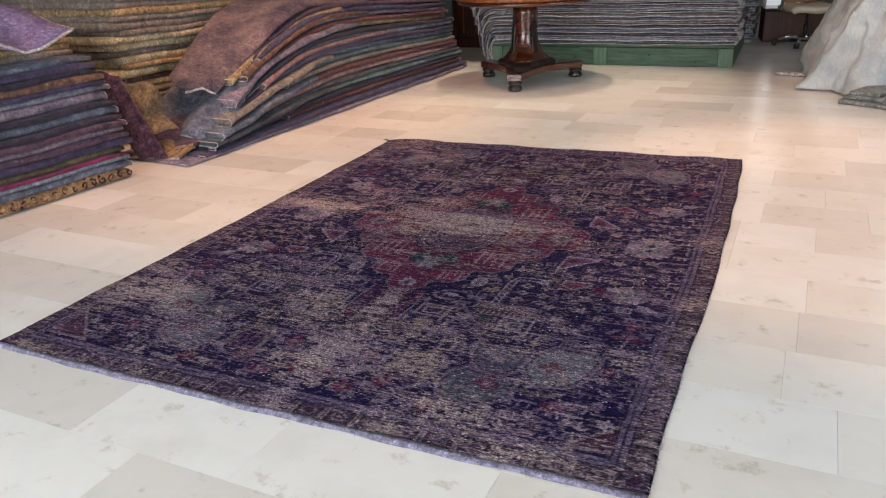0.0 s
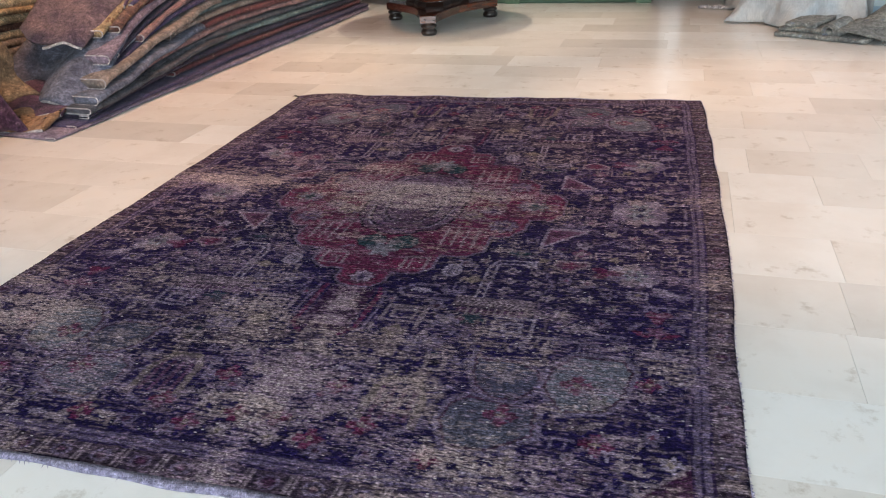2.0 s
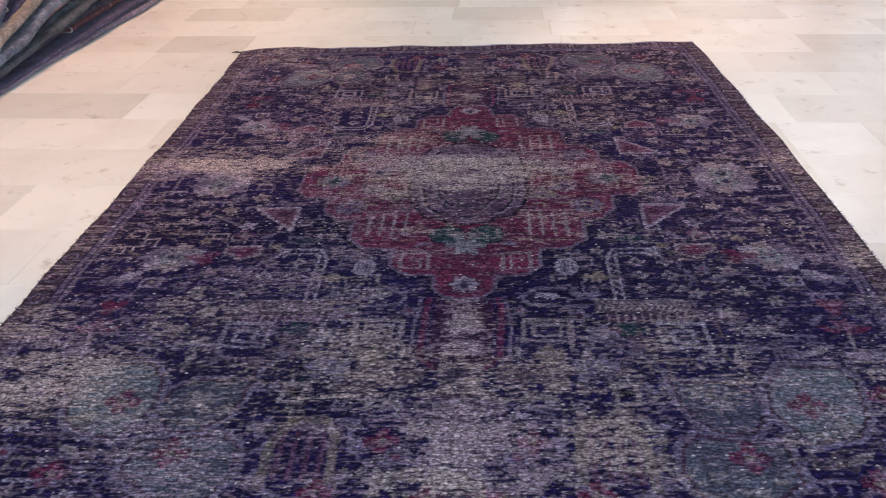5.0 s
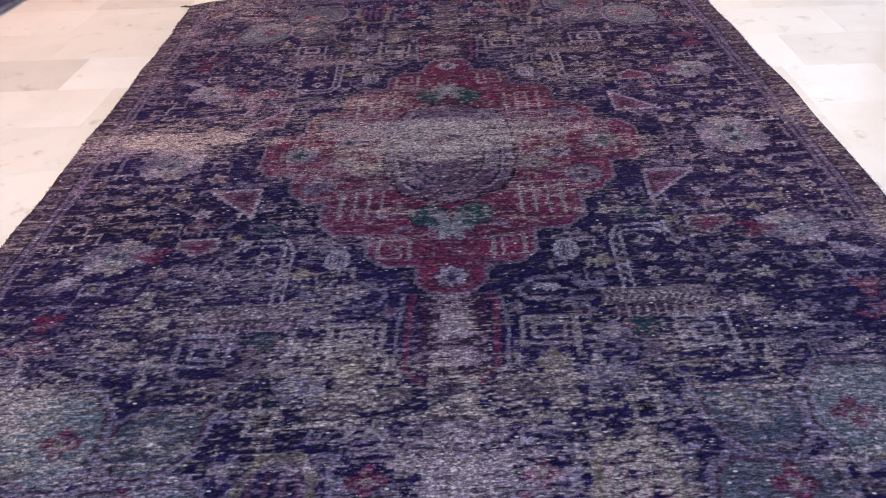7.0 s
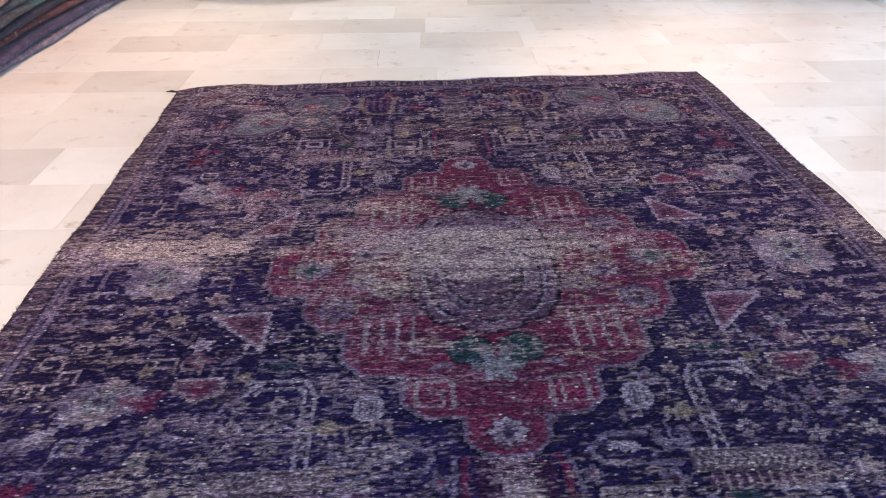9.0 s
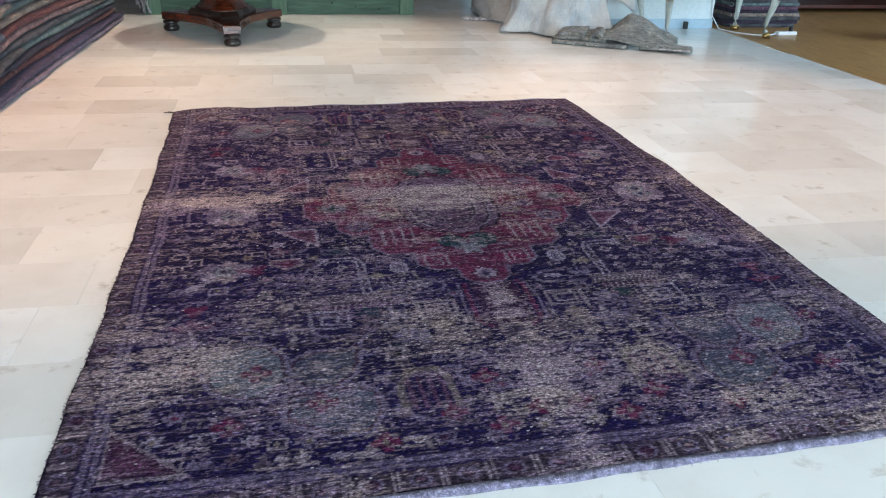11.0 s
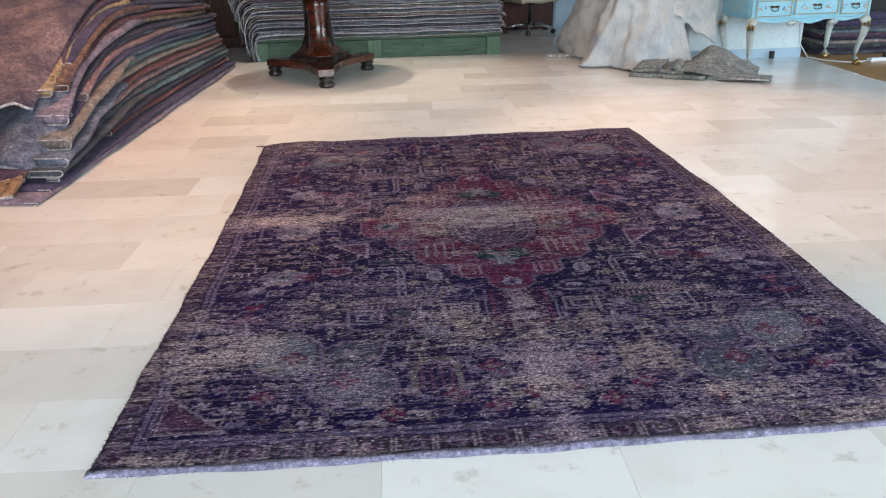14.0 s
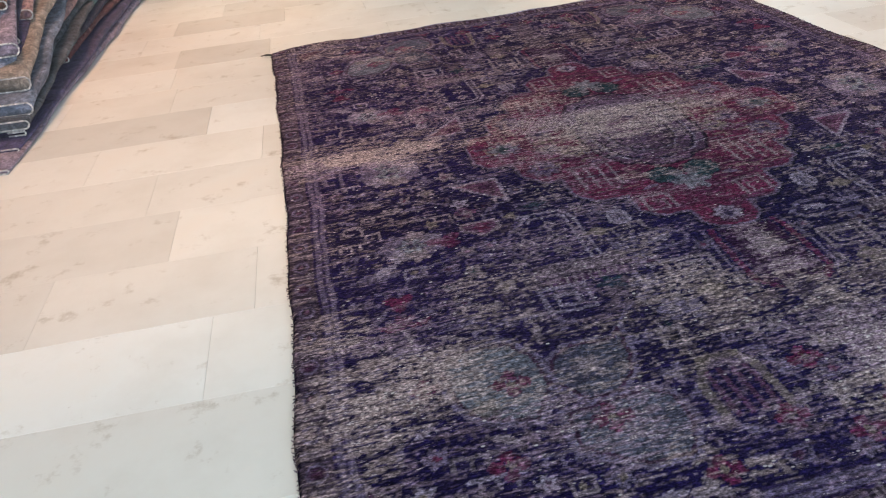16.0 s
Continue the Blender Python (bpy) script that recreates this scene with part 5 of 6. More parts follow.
for i in range(4):
    for j in range(5):
        part("patch", boxed(-0.104 + 0.053 * i, -0.0075, 0.040 + 0.046 * j, -0.104 + 0.053 * i + 0.047, -0.0045, 0.040 + 0.046 * j + 0.040, 0, tilt), patch_m[(i * 3 + j * 7) % 10], ch)

# ---------------------------------------------------------------- dark carved cabinet at the back
cab = empty("carved_cabinet", pose(-2.5, 7.7, 0, 0, 0, 3), "dark walnut cabinet with traceried doors", "cabinet")
part("body", boxed(0, 0.03, 0, 2.2, 0.6, 2.3, 0.006), M_DARKWOOD, cab)
part("plinth", boxed(-0.02, -0.012, 0.0, 2.22, 0.028, 0.12, 0.004), M_DARKWOOD, cab)
part("cornice", boxed(-0.04, -0.04, 2.302, 2.24, 0.62, 2.38, 0.01), M_DARKWOOD, cab)
for k in range(4):
    x0 = 0.02 + 0.545 * k
    door = part("door", boxed(x0, 0.004, 0.13, x0 + 0.53, 0.028, 2.28, 0.003), M_DARKWOOD, cab)
    for q in range(3):
        xa = x0 + 0.10 + 0.165 * q
        bm = bmesh.new()
        tube(bm, [(xa, 0.0, 0.18), (xa, 0.0, 0.62), (xa + 0.05, 0.0, 0.75), (xa + 0.05, 0.0, 0.98), (xa, 0.0, 1.11), (xa, 0.0, 2.2)], 0.008, 6)
        part("tracery_bar", bm, M_TRACERY, door)
        bm = bmesh.new()
        tube(bm, [(xa, 0.0, 0.62), (xa - 0.05, 0.0, 0.75), (xa - 0.05, 0.0, 0.98), (xa, 0.0, 1.11)], 0.008, 6)
        part("tracery_bar", bm, M_TRACERY, door)

# ---------------------------------------------------------------- office chair
AREA = area(-0.08, -0.32)
och = empty("office_chair", pose(2.76, 8.62, 0, 0, 0, 20), "cream leather office chair on a five-star chrome base", "chair")
bm = bmesh.new()
lathe(bm, [(0.03, 0.07), (0.045, 0.075), (0.045, 0.12), (0.028, 0.13)], n=16)
part("hub", bm, M_CHROME, och, "", True)
for k in range(5):
    a = 2 * math.pi * k / 5 + 0.35
    d = Vector((math.cos(a), math.sin(a), 0))
    bm = bmesh.new()
    tube(bm, [d * 0.03 + Vector((0, 0, 0.105)), d * 0.18 + Vector((0, 0, 0.098)), d * 0.31 + Vector((0, 0, 0.07))], [0.024, 0.02, 0.015], 8)
    arm = part("base_arm", bm, M_CHROME, och, "", True)
    bm = bmesh.new()
    s = Vector((-d.y, d.x, 0))
    c = d * 0.315 + Vector((0, 0, 0.029))
    for off in (-0.016, 0.016):
        lathe(bm, [(0.005, -0.010), (0.026, -0.010), (0.028, -0.006), (0.028, 0.006), (0.026, 0.010), (0.005, 0.010)], n=14,
              m=Matrix.Translation(c + s * off) @ s.to_track_quat("Z", "Y").to_matrix().to_4x4())
    part("caster", bm, M_BLACK, arm, "black twin-wheel caster", True)
bm = bmesh.new()
lathe(bm, [(0.026, 0.13), (0.026, 0.24), (0.016, 0.242), (0.016, 0.35), (0.06, 0.352), (0.06, 0.37)], n=14)
part("gas_column", bm, M_BLACK, och, "", True)


def seat_fn(u, v):
    x, y = -0.25 + 0.5 * u, -0.25 + 0.5 * v
    edge = 1 - max(abs(2 * u - 1), abs(2 * v - 1)) ** 6
    return (x, y, 0.40 + 0.03 * edge + 0.008 * math.sin(9 * u))


part("seat", sheet(seat_fn, 14, 14, 0.06), M_LEATHER, och, "cream padded seat", True)
part("backrest", sheet(lambda u, v: (-0.22 + 0.44 * u, 0.24 + 0.05 * math.cos(3.14 * (u - 0.5)) * -1 + 0.10 * v, 0.46 + 0.62 * v), 12, 14, 0.05), M_BACKREST, och, "brown leather backrest", True)
for sx in (-0.28, 0.28):
    bm = bmesh.new()
    tube(bm, [(sx * 0.8, 0.05, 0.38), (sx, 0.05, 0.42), (sx, 0.02, 0.62), (sx, -0.16, 0.64)], 0.016, 8)
    part("armrest", bm, M_CHROME, och, "", True)
bag = empty("crate", pose(2.72, 9.15, 0, 0, 0, 8), "dark brown crate on the floor behind the chair", "crate")
part("body", boxed(-0.45, -0.2, 0, 0.4, 0.2, 0.36, 0.015), M_DARKWOOD, bag)
part("rim", boxed(-0.46, -0.21, 0.362, 0.41, 0.21, 0.385, 0.005), M_EBONY, bag)
cup = empty("filing_cabinet", pose(3.15, 9.0, 0), "grey blue steel filing cabinet behind the chair", "cabinet")
part("body", boxed(0, 0.02, 0, 0.9, 0.6, 1.3, 0.006), M_SKIRT, cup)
for k in range(3):
    part("drawer", boxed(0.02, 0.0, 0.06 + 0.41 * k, 0.88, 0.018, 0.45 + 0.41 * k, 0.004), M_SKIRT, cup)

AREA = Matrix.Identity(4)

# rear door standing open to daylight
dr = tagged(new("door_1"), "white framed rear doorway open to daylight", "door", kind="structure")
dr.matrix_world = TURN
for a, b, c, d in ((1.782, 0.0, 1.83, 2.498), (2.25, 0.0, 2.298, 2.498), (1.8305, 2.45, 2.2495, 2.498)):
    part("door_frame", boxed(a, 10.33, b, c, 10.40, d, 0.004), M_WHITEP, dr)
# emission on a board outside the doorway stands in for the daylight there
glow = Mat("daylight_glow", 0.9)
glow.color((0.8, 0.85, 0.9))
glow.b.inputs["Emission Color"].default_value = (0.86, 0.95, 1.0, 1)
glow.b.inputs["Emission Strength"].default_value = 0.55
glow_board = tagged(part("backdrop", boxed(-1.0, 12.5, -0.1, 5.0, 12.6, 4.0), glow.m), "glowing board standing in for daylight beyond the rear doorway", "backdrop", kind="structure")
glow_board.matrix_world = TURN
# shop window frames behind the camera
w1 = tagged(new("window_1"), "white framed shop window", "window", kind="structure")
w1.matrix_world = TURN
for k in range(5):
    x = -2.7 + 1.93 * k
    part("window_frame", boxed(x, -5.34, 0.502, x + 0.08, -5.26, 2.948, 0.004), M_WHITEP, w1)

# ---------------------------------------------------------------- draped covers beside the platform
CLOTH_A = cover("cream_cover_cloth", lin(176, 174, 172), lin(198, 198, 197), lin(211, 212, 212))
CLOTH_B = cover("bleached_cover_cloth", lin(186, 193, 198), lin(206, 210, 212), lin(217, 218, 216))
AREA = area(-0.047, -0.19)
hump = empty("covered_armchair", pose(0, 0, 0), "bulky armchair hidden under the draped covers", "armchair")
part("body", boxed(3.10, 6.22, 0.0, 3.50, 6.85, 0.95, 0.1), M_LEATHER, hump)


def drape(profile, thick_noise, seed, ridge):
    """Hanging cloth between a top line and a foot line; ridges run down it and it crumples where it lands."""
    def fn(u, v):
        (tx, ty, tz), (fx, fy) = profile(u)
        k = v ** 1.25
        x, y = tx + (fx - tx) * k, ty + (fy - ty) * k
        z = tz * (1 - v) ** 1.08 + 0.014
        nrm = Vector((fx - tx, fy - ty, 0)).normalized() if (fx - tx) ** 2 + (fy - ty) ** 2 > 1e-6 else Vector((0, -1, 0))
        n1 = noise.noise(Vector((u * 3.2 + seed, v * 1.2, seed)))
        n2 = noise.noise(Vector((u * 9 + seed * 2, v * 3.5, seed * 3)))
        rd = 1 - abs(noise.noise(Vector((u * ridge + v * 0.8, v * 0.7, seed + 5)))) * 2
        n3 = 1 - 2 * abs(noise.noise(Vector((u * 7 - v * 3 + seed, v * 6 + u * 2, seed * 1.7))))
        off = 0.10 * n1 * (0.3 + v) + 0.035 * max(0.0, n3) ** 2 + thick_noise * n2 + 0.15 * max(0.0, rd) ** 2 * (0.25 + 0.75 * v)
        lump = 0.03 * abs(noise.noise(Vector((u * 12, 3.3, seed)))) * smooth01((v - 0.9) / 0.1)
        return (x + nrm.x * off, y + nrm.y * off, z + lump + 0.02 * n2 * (1 - v))
    return fn


def line_between(a, b, k):
    return tuple(p + (q - p) * k for p, q in zip(a, b))


def prof_cream(u):
    ang = radians(150 + 130 * u)
    return (3.38 + 0.32 * math.cos(ang), 6.72 + 0.36 * math.sin(ang), 1.25), (3.34 + 0.58 * math.cos(ang), 6.68 + 0.78 * math.sin(ang))


def prof_pale(u):
    ang = radians(196 + 108 * u)
    return (3.40 + 0.20 * math.cos(ang), 6.02 + 0.24 * math.sin(ang), 1.15), (3.30 + 0.50 * math.cos(ang), 5.98 + 0.60 * math.sin(ang))


def swag(u, v):
    """Corner of the pale cloth that hangs free on the east side, clear of the floor."""
    x = 3.36 + 0.44 * u + 0.05 * v
    y = 5.72 - 0.10 * u - 0.12 * v + 0.05 * noise.noise(Vector((u * 4, v * 4, 2.0)))
    z = 1.05 - 0.55 * v - 0.30 * u * v - 0.16 * (1 - u) * math.sin(math.pi * v) + 0.05 * noise.noise(Vector((u * 6, v * 5, 8.0)))
    return (x, y, max(z, 0.16))


cv = empty("cover_cloth", pose(0, 0, 0), "cream heavy cloth draped over an armchair, pooling on the floor", "cloth")
part("cloth", sheet(drape(prof_cream, 0.03, 1.7, 2.2), 70, 40, 0.012), CLOTH_A, cv, "", True)
cw = empty("cover_cloth", pose(0, 0, 0), "bleached pale blue cloth draped over the cream one", "cloth")
part("cloth", sheet(drape(prof_pale, 0.035, 6.1, 2.4), 60, 40, 0.014), CLOTH_B, cw, "", True)
part("hanging_corner", sheet(swag, 30, 30, 0.014), CLOTH_B, cw, "pale cloth corner hanging free", True)
part("hanging_back", sheet(lambda u, v: (3.22 + 0.50 * u, 5.86 + 0.05 * math.sin(9 * u + v) - 0.06 * v, 0.62 - 0.60 * v), 24, 14, 0.014), CLOTH_A, cw, "shaded cloth hanging behind", True)
tas = empty("knotted_cord", pose(2.62, 6.32, 0), "short knotted white cord lying on the floor", "cord")
bm = bmesh.new()
tube(bm, [(-0.14, 0.08, 0.014), (-0.08, 0.05, 0.022), (-0.03, 0.06, 0.012), (0.03, 0.02, 0.024), (0.09, 0.03, 0.014), (0.2, -0.02, 0.02)], [0.012, 0.018, 0.012, 0.02, 0.014, 0.016], 7)
part("cord", bm, M_FRINGE, tas, "", True)

# grey rug folded on the floor, its corner turned up
AREA = area(-0.035, -0.155)
GREY_F = fabric("grey_folded_wool", lin(96, 98, 98), lin(146, 146, 140), lin(118, 124, 134), 9)
fg = empty("folded_rug", pose(0, 0, 0), "worn grey rug folded on the floor under the cloths", "rug")
A0, A1 = Vector((2.93, 5.10, 0)), Vector((3.66, 4.70, 0))
fd = (A1 - A0).normalized()
fin = Vector((-fd.y, fd.x, 0))
for k, (w, zz, cut) in enumerate(((0.0, 0.0, 0.0), (0.03, 0.03, 0.02), (0.05, 0.06, 0.05))):
    bm = bmesh.new()
    slab(bm, steps_of(0.0 + cut, 0.62 - 0.18 * k, 14), lambda s, w=w: (A0 + fd * s + fin * (w + 0.01 * math.sin(9 * s)), fin), lambda s: 0.032, lambda s, zz=zz: 0.002 + zz + 0.005 * math.sin(7 * s) * (zz > 0), lambda s: 0.5)
    part("fold", bm, GREY_F, fg, "", True)
bm = bmesh.new()
turns = [(0.052 * math.cos(a) * (1 - 0.05 * a), 0.052 * math.sin(a) * (1 - 0.05 * a)) for a in [k * 0.5 for k in range(22)]]
bm = sheet(lambda u, v: tuple(A0 + fd * (0.36 + turns[min(21, int(u * 21))][0]) + fin * (0.02 + 0.36 * v) + Vector((0, 0, 0.062 + turns[min(21, int(u * 21))][1]))), 21, 8, 0.012)
part("rolled_edge", bm, GREY_F, fg, "", True)
part("flap", sheet(lambda u, v: tuple(A0 + fd * (0.40 + 0.62 * u) + fin * (0.02 + 0.55 * v) + Vector((0, 0, 0.075 - 0.05 * u + 0.20 * max(0.0, v - 0.25) * smooth01(u * 2.6) * (1.0 if u < 0.5 else max(0.0, 1 - 2.2 * (u - 0.5))) + 0.008 * math.sin(8 * u) + 0.02 * noise.noise(Vector((u * 5, v * 5, 1)))))), 18, 14, 0.016), GREY_F, fg, "", True)
part("flap", sheet(lambda u, v: tuple(A0 + fd * (0.70 + 0.42 * u) + fin * (-0.01 + 0.30 * v) + Vector((0.02, 0.0, 0.022 + 0.012 * math.sin(3 * v + u)))), 10, 8, 0.018), GREY_F, fg, "", True)
bm = bmesh.new()
tube(bm, [A0 + fd * (0.80 + 0.3 * k / 8) + fin * (-0.012) + Vector((0.02, 0, 0.03)) for k in range(9)], 0.006, 5)
part("fringe", bm, M_FRINGE, fg, "pale bound edge", True)

# ---------------------------------------------------------------- pale blue painted dressing table
AREA = Matrix.Identity(4)
DK = empty("dressing_table", pose(3.975, 5.04, 0, 0, 0, 4.0), "pale blue lacquered dressing table with gilded cabriole legs", "dressing table")
DWD, DDP, DZ0, DZ1 = 1.12, 0.52, 0.43, 0.90
part("case", boxed(0, 0, DZ0, DWD, DDP, DZ1, 0.006), M_DESK, DK)
part("top", boxed(-0.03, -0.03, DZ1 + 0.001, DWD + 0.03, DDP + 0.01, DZ1 + 0.03, 0.01), M_DESK, DK)
GILT = M_GOLD


def gilt_frame(x0, z0, x1, z1, y, parent):
    for a, b, c, d in ((x0, z0, x1, z0 + 0.006), (x0, z1 - 0.006, x1, z1), (x0, z0 + 0.0065, x0 + 0.006, z1 - 0.0065), (x1 - 0.006, z0 + 0.0065, x1, z1 - 0.0065)):
        part("gilt_line", boxed(a, y - 0.004, b, c, y, d), GILT, parent)


M_FLOWER = [plastic("painted_flower_pink", lin(196, 150, 140), 0.5), plastic("painted_flower_blue", lin(96, 140, 190), 0.5), plastic("painted_flower_ochre", lin(190, 168, 120), 0.5)]


def bail(x, zc, y, parent):
    bm = bmesh.new()
    rings(bm, [[Vector((x + sx * 0.058 * (1 - 0.4 * abs(t)), y - e, zc + 0.024 * (0.6 + t * 0.5) * (1 if k == 0 else 1))) for sx, t in ((-1, 0.2), (-0.6, 1.0), (0, 0.5), (0.6, 1.0), (1, 0.2), (0.5, -1.0), (0, -0.5), (-0.5, -1.0))] for k, e in ((0, 0.0), (1, 0.005))])
    h = part("back_plate", bm, M_BRASS, parent, "dark brass batwing plate")
    bm = bmesh.new()
    tube(bm, [(x - 0.032, y - 0.008, zc + 0.008), (x - 0.034, y - 0.018, zc - 0.012), (x, y - 0.022, zc - 0.022), (x + 0.034, y - 0.018, zc - 0.012), (x + 0.032, y - 0.008, zc + 0.008)], 0.004, 6)
    part("bail_handle", bm, M_BRASS, parent, "dark brass drop handle", True)


def painted_spray(x, zc, y, parent, seed, wide):
    r = random.Random(seed)
    for k in range(5):
        bm = bmesh.new()
        px, pz, q = x + r.uniform(-wide, wide), zc + r.uniform(-0.022, 0.022), r.uniform(0.006, 0.011)
        rings(bm, [[Vector((px + q * (1 + 0.3 * math.cos(5 * a)) * math.cos(a), y - e, pz + q * (1 + 0.3 * math.cos(5 * a)) * math.sin(a))) for a in [2 * math.pi * i / 12 for i in range(12)]] for e in (0.0, 0.0018)])
        part("painted_flower", bm, M_FLOWER[r.randrange(3)], parent)


for x0, x1, z0, z1 in ((0.03, 0.36, 0.452, 0.592), (0.385, 0.80, 0.462, 0.592), (0.825, DWD - 0.03, 0.452, 0.592), (0.03, DWD - 0.03, 0.614, 0.744), (0.03, DWD - 0.03, 0.766, 0.884)):
    dw = part("drawer", boxed(x0, -0.012, z0, x1, -0.001, z1, 0.002), M_DESK, DK)
    gilt_frame(x0 + 0.004, z0 + 0.004, x1 - 0.004, z1 - 0.004, -0.0125, dw)
    xs = [(x0 + x1) / 2] if x1 - x0 < 0.5 else [x0 + 0.2, x1 - 0.2]
    for x in xs:
        bail(x, (z0 + z1) / 2, -0.0125, dw)
    for k, x in enumerate(xs):
        for sgn in (-1, 1):
            painted_spray(x + sgn * 0.11, (z0 + z1) / 2, -0.0125, dw, int(x * 100) + sgn, 0.035)
sidep = part("side_panel", boxed(-0.010, 0.05, DZ0 + 0.04, -0.001, DDP - 0.05, DZ1 - 0.04, 0.002), M_DESK, DK)
for k in range(2):
    bm = bmesh.new()
    rings(bm, [[Vector((-0.0105 - e, 0.26 + 0.13 * math.cos(a) * (1 - 0.05 * k), 0.66 + (0.15 - 0.02 * k) * math.sin(a) * (1 + 0.12 * math.cos(4 * a)))) for a in [2 * math.pi * i / 28 for i in range(28)]] for e in (0.0, 0.0015 + 0.001 * k)])
    part("painted_cartouche", bm, (M_SILVER, M_DESK)[k], sidep)
r7 = random.Random(4)
for k in range(9):
    bm = bmesh.new()
    yy, zz, q = 0.26 + r7.uniform(-0.05, 0.05), 0.66 + r7.uniform(-0.07, 0.07), r7.uniform(0.010, 0.018)
    rings(bm, [[Vector((-0.0135 - e, yy + q * (1 + 0.3 * math.cos(5 * a)) * math.cos(a), zz + q * (1 + 0.3 * math.cos(5 * a)) * math.sin(a))) for a in [2 * math.pi * i / 12 for i in range(12)]] for e in (0.0, 0.002)])
    part("painted_flower", bm, M_FLOWER[k % 3], sidep)
# shaped apron with carved shells
bm = bmesh.new()
n = 40
lo = []
for i in range(n + 1):
    x = 0.06 + (DWD - 0.12) * i / n
    c = abs(2 * i / n - 1)
    zz = DZ0 - 0.012 - 0.035 * (0.5 + 0.5 * math.cos(6.28 * 3 * (i / n - 0.5))) * (0.4 + 0.6 * (1 - c))
    lo.append((x, zz))
rings(bm, [[Vector((x, 0.004, zz)), Vector((x, 0.004, DZ0 - 0.001)), Vector((x, 0.024, DZ0 - 0.001)), Vector((x, 0.024, zz))] for x, zz in lo])
part("apron", bm, M_DESK, DK)
for x in (0.38, 0.78):
    bm = bmesh.new()
    for k in range(7):
        a = math.radians(-150 + 20 * k)
        tube(bm, [(x, 0.0, DZ0 - 0.01), (x + 0.03 * math.cos(a), -0.006, DZ0 - 0.015 + 0.03 * math.sin(a)), (x + 0.055 * math.cos(a), -0.003, DZ0 - 0.015 + 0.05 * math.sin(a))], [0.006, 0.009, 0.005], 6)
    part("carved_shell", bm, M_SILVER, DK, "silvered carved shell", True)
for lx, ly, sx, sy in ((0.035, 0.03, -1, -1), (DWD - 0.035, 0.03, 1, -1), (0.035, DDP - 0.04, -1, 1), (DWD - 0.035, DDP - 0.04, 1, 1)):
    bm = bmesh.new()
    d = Vector((sx * 0.7, sy * 0.7, 0))
    prof = [(0.0, 0.429, 0.036), (0.030, 0.385, 0.036), (0.036, 0.335, 0.030), (0.022, 0.265, 0.024), (0.0, 0.185, 0.019), (-0.014, 0.11, 0.016), (-0.010, 0.065, 0.016), (0.006, 0.045, 0.018)]
    tube(bm, [Vector((lx, ly, zz)) + d * o for o, zz, r in prof], [r * 1.22 for o, zz, r in prof], 12)
    leg = part("leg", bm, M_SILVER, DK, "blue and silver cabriole leg", True)
    bm = bmesh.new()
    for k in range(5):
        a = k * 1.256
        q = Vector((lx, ly, 0.37)) + d * 0.034 + Vector((0.022 * math.cos(a), 0.022 * math.sin(a), 0.012 * math.sin(2 * a)))
        tube(bm, [q + Vector((0, 0, 0.045)), q + Vector((0.006 * math.cos(a), 0.006 * math.sin(a), 0.01)), q + Vector((0, 0, -0.04))], [0.008, 0.013, 0.004], 6)
    part("gilt_knee", bm, M_GOLD, leg, "gilded carved knee", True)
    bm = bmesh.new()
    c = Vector((lx, ly, 0)) + d * 0.006
    for k in range(4):
        a = math.atan2(sy, sx) + (k - 1.5) * 0.75
        e = Vector((math.cos(a), math.sin(a), 0))
        tube(bm, [c + e * 0.012 + Vector((0, 0, 0.05)), c + e * 0.034 + Vector((0, 0, 0.034)), c + e * 0.038 + Vector((0, 0, 0.012)), c + e * 0.032 + Vector((0, 0, 0.001))], [0.010, 0.012, 0.010, 0.006], 6)
    lathe(bm, [(0.012, 0.0), (0.026, 0.006), (0.030, 0.022), (0.022, 0.04), (0.010, 0.048)], c.x, c.y, 14)
    part("claw_foot", bm, M_GOLD, leg, "gilded ball and claw foot", True)

AREA = area(-0.13, -0.30)
# small stack of folded rugs on the wood floor, socket strip and cable
keysR = ["charcoal_wool", "ink_wool", "charcoal_wool", "taupe_wool", "ink_wool", "plum_wool", "teal_wool", "charcoal_wool", "violet_wool", "violet_wool"]
z = -0.001
for i, kname in enumerate(keysR):
    th = 0.034 + 0.012 * (i > 7)
    xo = rr.uniform(-0.02, 0.03)
    folded_rug(kname, steps_of(5.17 + xo, 5.93 + rr.uniform(-0.03, 0.03) + 0.1 * (i > 7), 12), lambda s, i=i: ((s, 6.02 + 0.01 * math.sin(i * 2.2) + wave(i, s * 5, 0.008), 0), (0, 1, 0)),
               lambda s, th=th: th * 1.03, lambda s, z=z, i=i: z + wave(i, s * 4, 0.004) * (i > 0), lambda s: 0.5, "rugs in the small stack", "in a low stack beside the dressing table", ends=(0,) if i % 3 == 0 else ())
    z += th
st = empty("socket_strip", pose(5.52, 5.60, -0.001, 0, 0, 6), "white plastic socket strip with a black plug", "socket strip")
part("body", boxed(-0.11, -0.03, 0, 0.11, 0.03, 0.035, 0.008), M_WHITEP, st)
bm = bmesh.new()
lathe(bm, [(0.018, 0.036), (0.020, 0.04), (0.018, 0.07), (0.010, 0.078)], 0.05, 0, 14)
part("plug", bm, M_BLACK, st, "black round plug", True)
cb = empty("power_cable", pose(0, 0, 0), "white power cable running over the floor", "cable")
bm = bmesh.new()
tube(bm, [(5.42, 5.60, 0.012), (5.30, 5.56, 0.004), (5.18, 5.60, 0.004), (5.05, 5.72, 0.006), (4.99, 5.90, 0.01), (4.95, 5.99, 0.12), (4.92, 5.995, 0.32)], 0.006, 6)
part("cable", bm, M_WHITEP, cb, "", True)
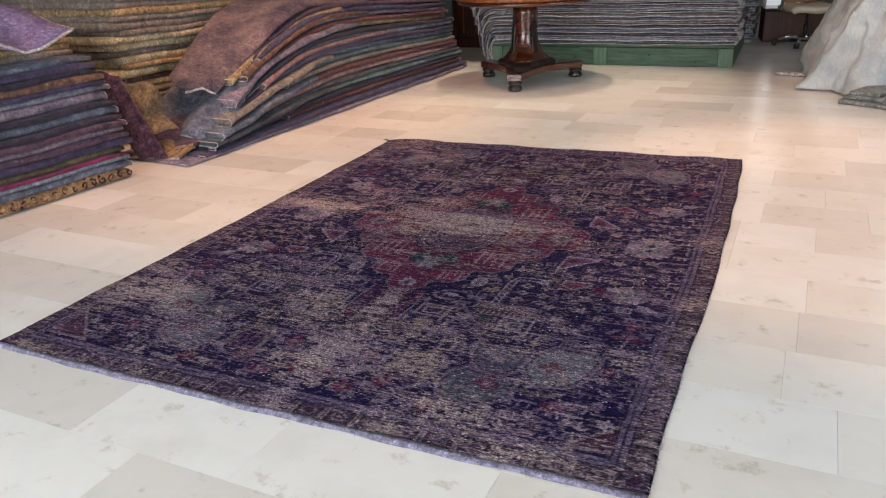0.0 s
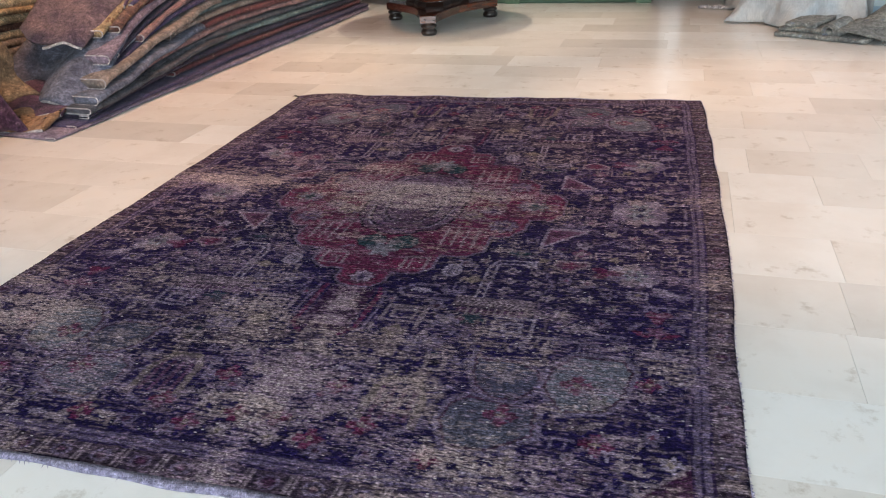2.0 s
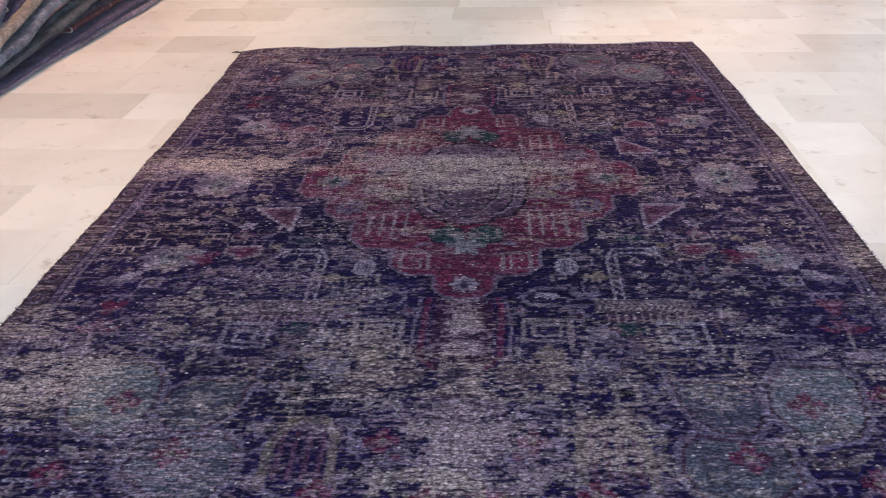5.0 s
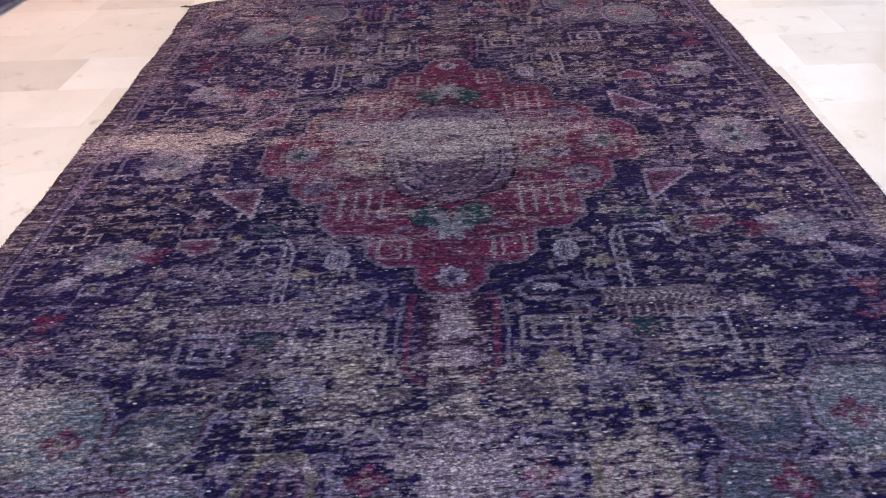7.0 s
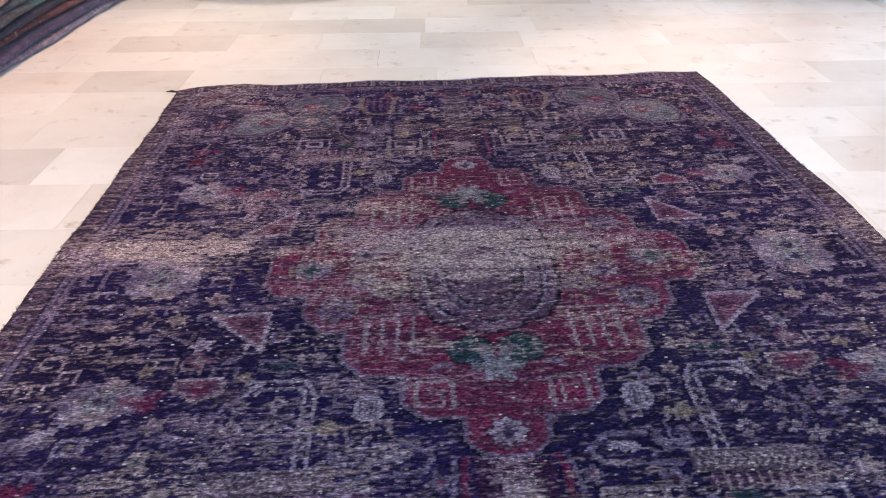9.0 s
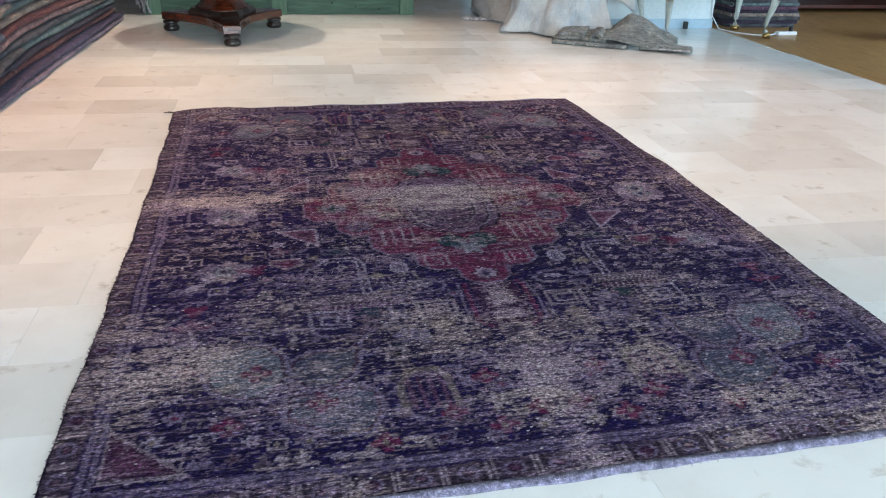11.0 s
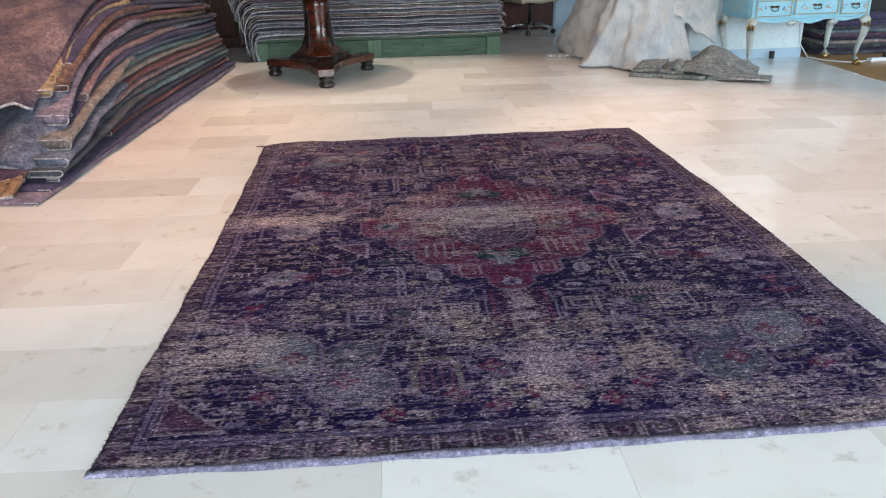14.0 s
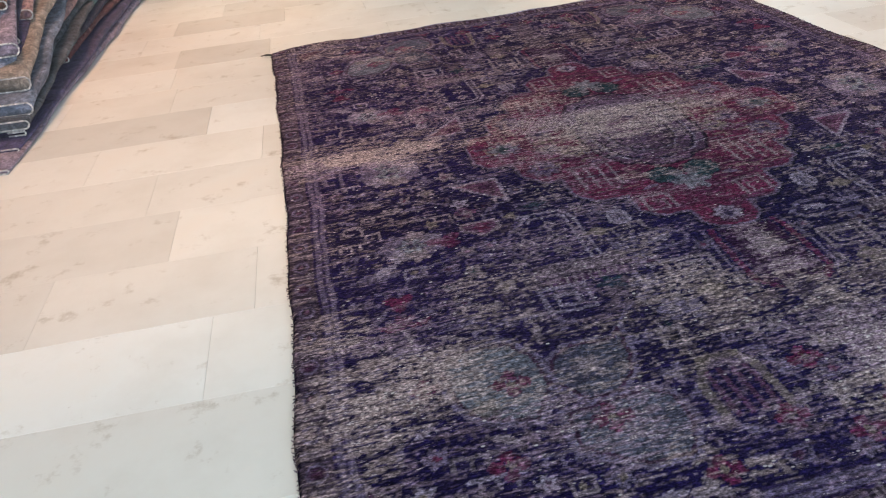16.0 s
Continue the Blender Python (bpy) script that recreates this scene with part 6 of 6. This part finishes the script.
ad = empty("adapter", pose(4.66, 5.955, 0), "small black power adapter by the skirting", "adapter")
part("body", boxed(-0.02, -0.015, 0.0, 0.02, 0.015, 0.07, 0.004), M_BLACK, ad)

# dark boards added in the side room to fill the dark area behind the stack
sh = empty("dark_filler_boards", pose(5.3, 7.0, 0), "dark boards added to fill the dark area behind the small rug stack", "shelf")
part("back_board", boxed(0, 0.5, 0, 3.0, 0.53, 2.0), M_EBONY, sh)
for k in range(4):
    part("shelf_board", boxed(0, 0, 0.05 + 0.55 * k, 3.0, 0.498, 0.09 + 0.55 * k, 0.003), M_DARKWOOD, sh)
bn = empty("low_bench", pose(6.4, 5.1, -0.001, 0, 0, -5), "low dark wooden bench on the plank floor", "bench")
part("seat", boxed(0, 0, 0.22, 1.3, 0.35, 0.26, 0.008), M_DARKWOOD, bn)
for lx in (0.05, 1.19):
    for ly in (0.03, 0.26):
        part("leg", boxed(lx, ly, 0, lx + 0.06, ly + 0.06, 0.219, 0.006), M_DARKWOOD, bn)

AREA = Matrix.Identity(4)

# ---------------------------------------------------------------- floor pieces: planks and marble tiles
rt = random.Random(9)
for k in range(26):
    x0 = X_WOOD + 0.004 + 0.12 * k
    y = -5.15 - rt.uniform(0, 0.05)
    while y < 8.0:
        ln = rt.uniform(1.2, 2.1)
        part("plank", boxed(x0, y, -0.012, x0 + 0.118, y + ln - 0.002, -0.001), M_PARQUET, wood_floor)
        y += ln
# joints that are known along a row, and the grey stones among the white ones
JOINTS = {-2: (0.30, 0.97, 1.6), -1: (0.12, 0.70, 1.28, 1.92), 2: (-0.95, -0.20, 2.55), 3: (-1.25, -0.645, -0.10, 2.10, 2.58), 4: (-0.90, -0.345, 0.3, 2.6, 3.3), 5: (-1.05, -0.45, 2.3, 3.0), 6: (-0.70, -0.1, 2.62)}
GREY = {(-2, 0.97), (-1, 0.12), (3, -1.25), (4, -0.90), (3, 2.58)}
near, rest = [], []
row = -16
while ROW0 + row * TILE < 10.2:
    y0 = ROW0 + row * TILE
    x = -3.25 - rt.uniform(0.0, 0.5)
    known = sorted(JOINTS.get(row, ()))
    while x < X_WOOD - 0.05:
        ln = rt.choice([0.45, 0.60, 0.60, 0.75, 0.90, 0.52])
        x1 = min(x + ln, X_WOOD)
        ahead = [k for k in known if k > x + 0.02]
        if ahead and x1 > ahead[0] - 0.28:
            x1 = ahead[0]
        xa = max(x, -3.23)
        grey = (row, round(x, 3)) in GREY or (rt.random() < 0.09 and x not in known)
        if x1 - xa > 0.03:
            yc, xc = y0 + TILE / 2, (xa + x1) / 2
            (near if -1.3 < yc < 6.4 and -1.15 < xc < 4.9 else rest).append((xa, y0, x1, y0 + TILE, grey))
        x = x1
    row += 1
random.Random(1).shuffle(near)
near.sort(key=lambda q: (q[0] - 1.2) ** 2 + 0.6 * (q[1] - 2.0) ** 2)
rest += near[298:]


def tile_bm(bm, q, dz=0.0):
    g = 0.0002
    x0, y0, x1, y1 = q[0] + g, q[1] + g, q[2] - g, q[3] - g
    b = 0.0003
    rings(bm, [[Vector(p) for p in ((x0, y0, -0.004), (x1, y0, -0.004), (x1, y1, -0.004), (x0, y1, -0.004))],
               [Vector(p) for p in ((x0, y0, -0.0012), (x1, y0, -0.0012), (x1, y1, -0.0012), (x0, y1, -0.0012))],
               [Vector(p) for p in ((x0 + b, y0 + b, dz), (x1 - b, y0 + b, dz), (x1 - b, y1 - b, dz), (x0 + b, y1 - b, dz))]])


for q in near[:298]:
    bm = bmesh.new()
    tile_bm(bm, q, rt.uniform(-0.0003, 0.0))
    part("tile", bm, M_MARBLE_GREY if q[4] else M_MARBLE, floor)
for grey, stone in ((False, M_MARBLE), (True, M_MARBLE_GREY)):
    verts, faces = [], []
    for q in rest:
        if q[4] != grey:
            continue
        k = len(verts)
        x0, y0, x1, y1 = q[0] + 0.0002, q[1] + 0.0002, q[2] - 0.0002, q[3] - 0.0002
        verts += [(x0, y0, -0.004), (x1, y0, -0.004), (x1, y1, -0.004), (x0, y1, -0.004), (x0, y0, 0), (x1, y0, 0), (x1, y1, 0), (x0, y1, 0)]
        faces += [(k + 4, k + 5, k + 6, k + 7), (k, k + 1, k + 5, k + 4), (k + 1, k + 2, k + 6, k + 5), (k + 2, k + 3, k + 7, k + 6), (k + 3, k, k + 4, k + 7)]
    me = bpy.data.meshes.new("outer_tiles")
    me.from_pydata(verts, [], faces)
    me.materials.append(stone)
    ot = new("outer_tiles", me)
    ot.parent = floor
    tagged(ot, kind="stuff")
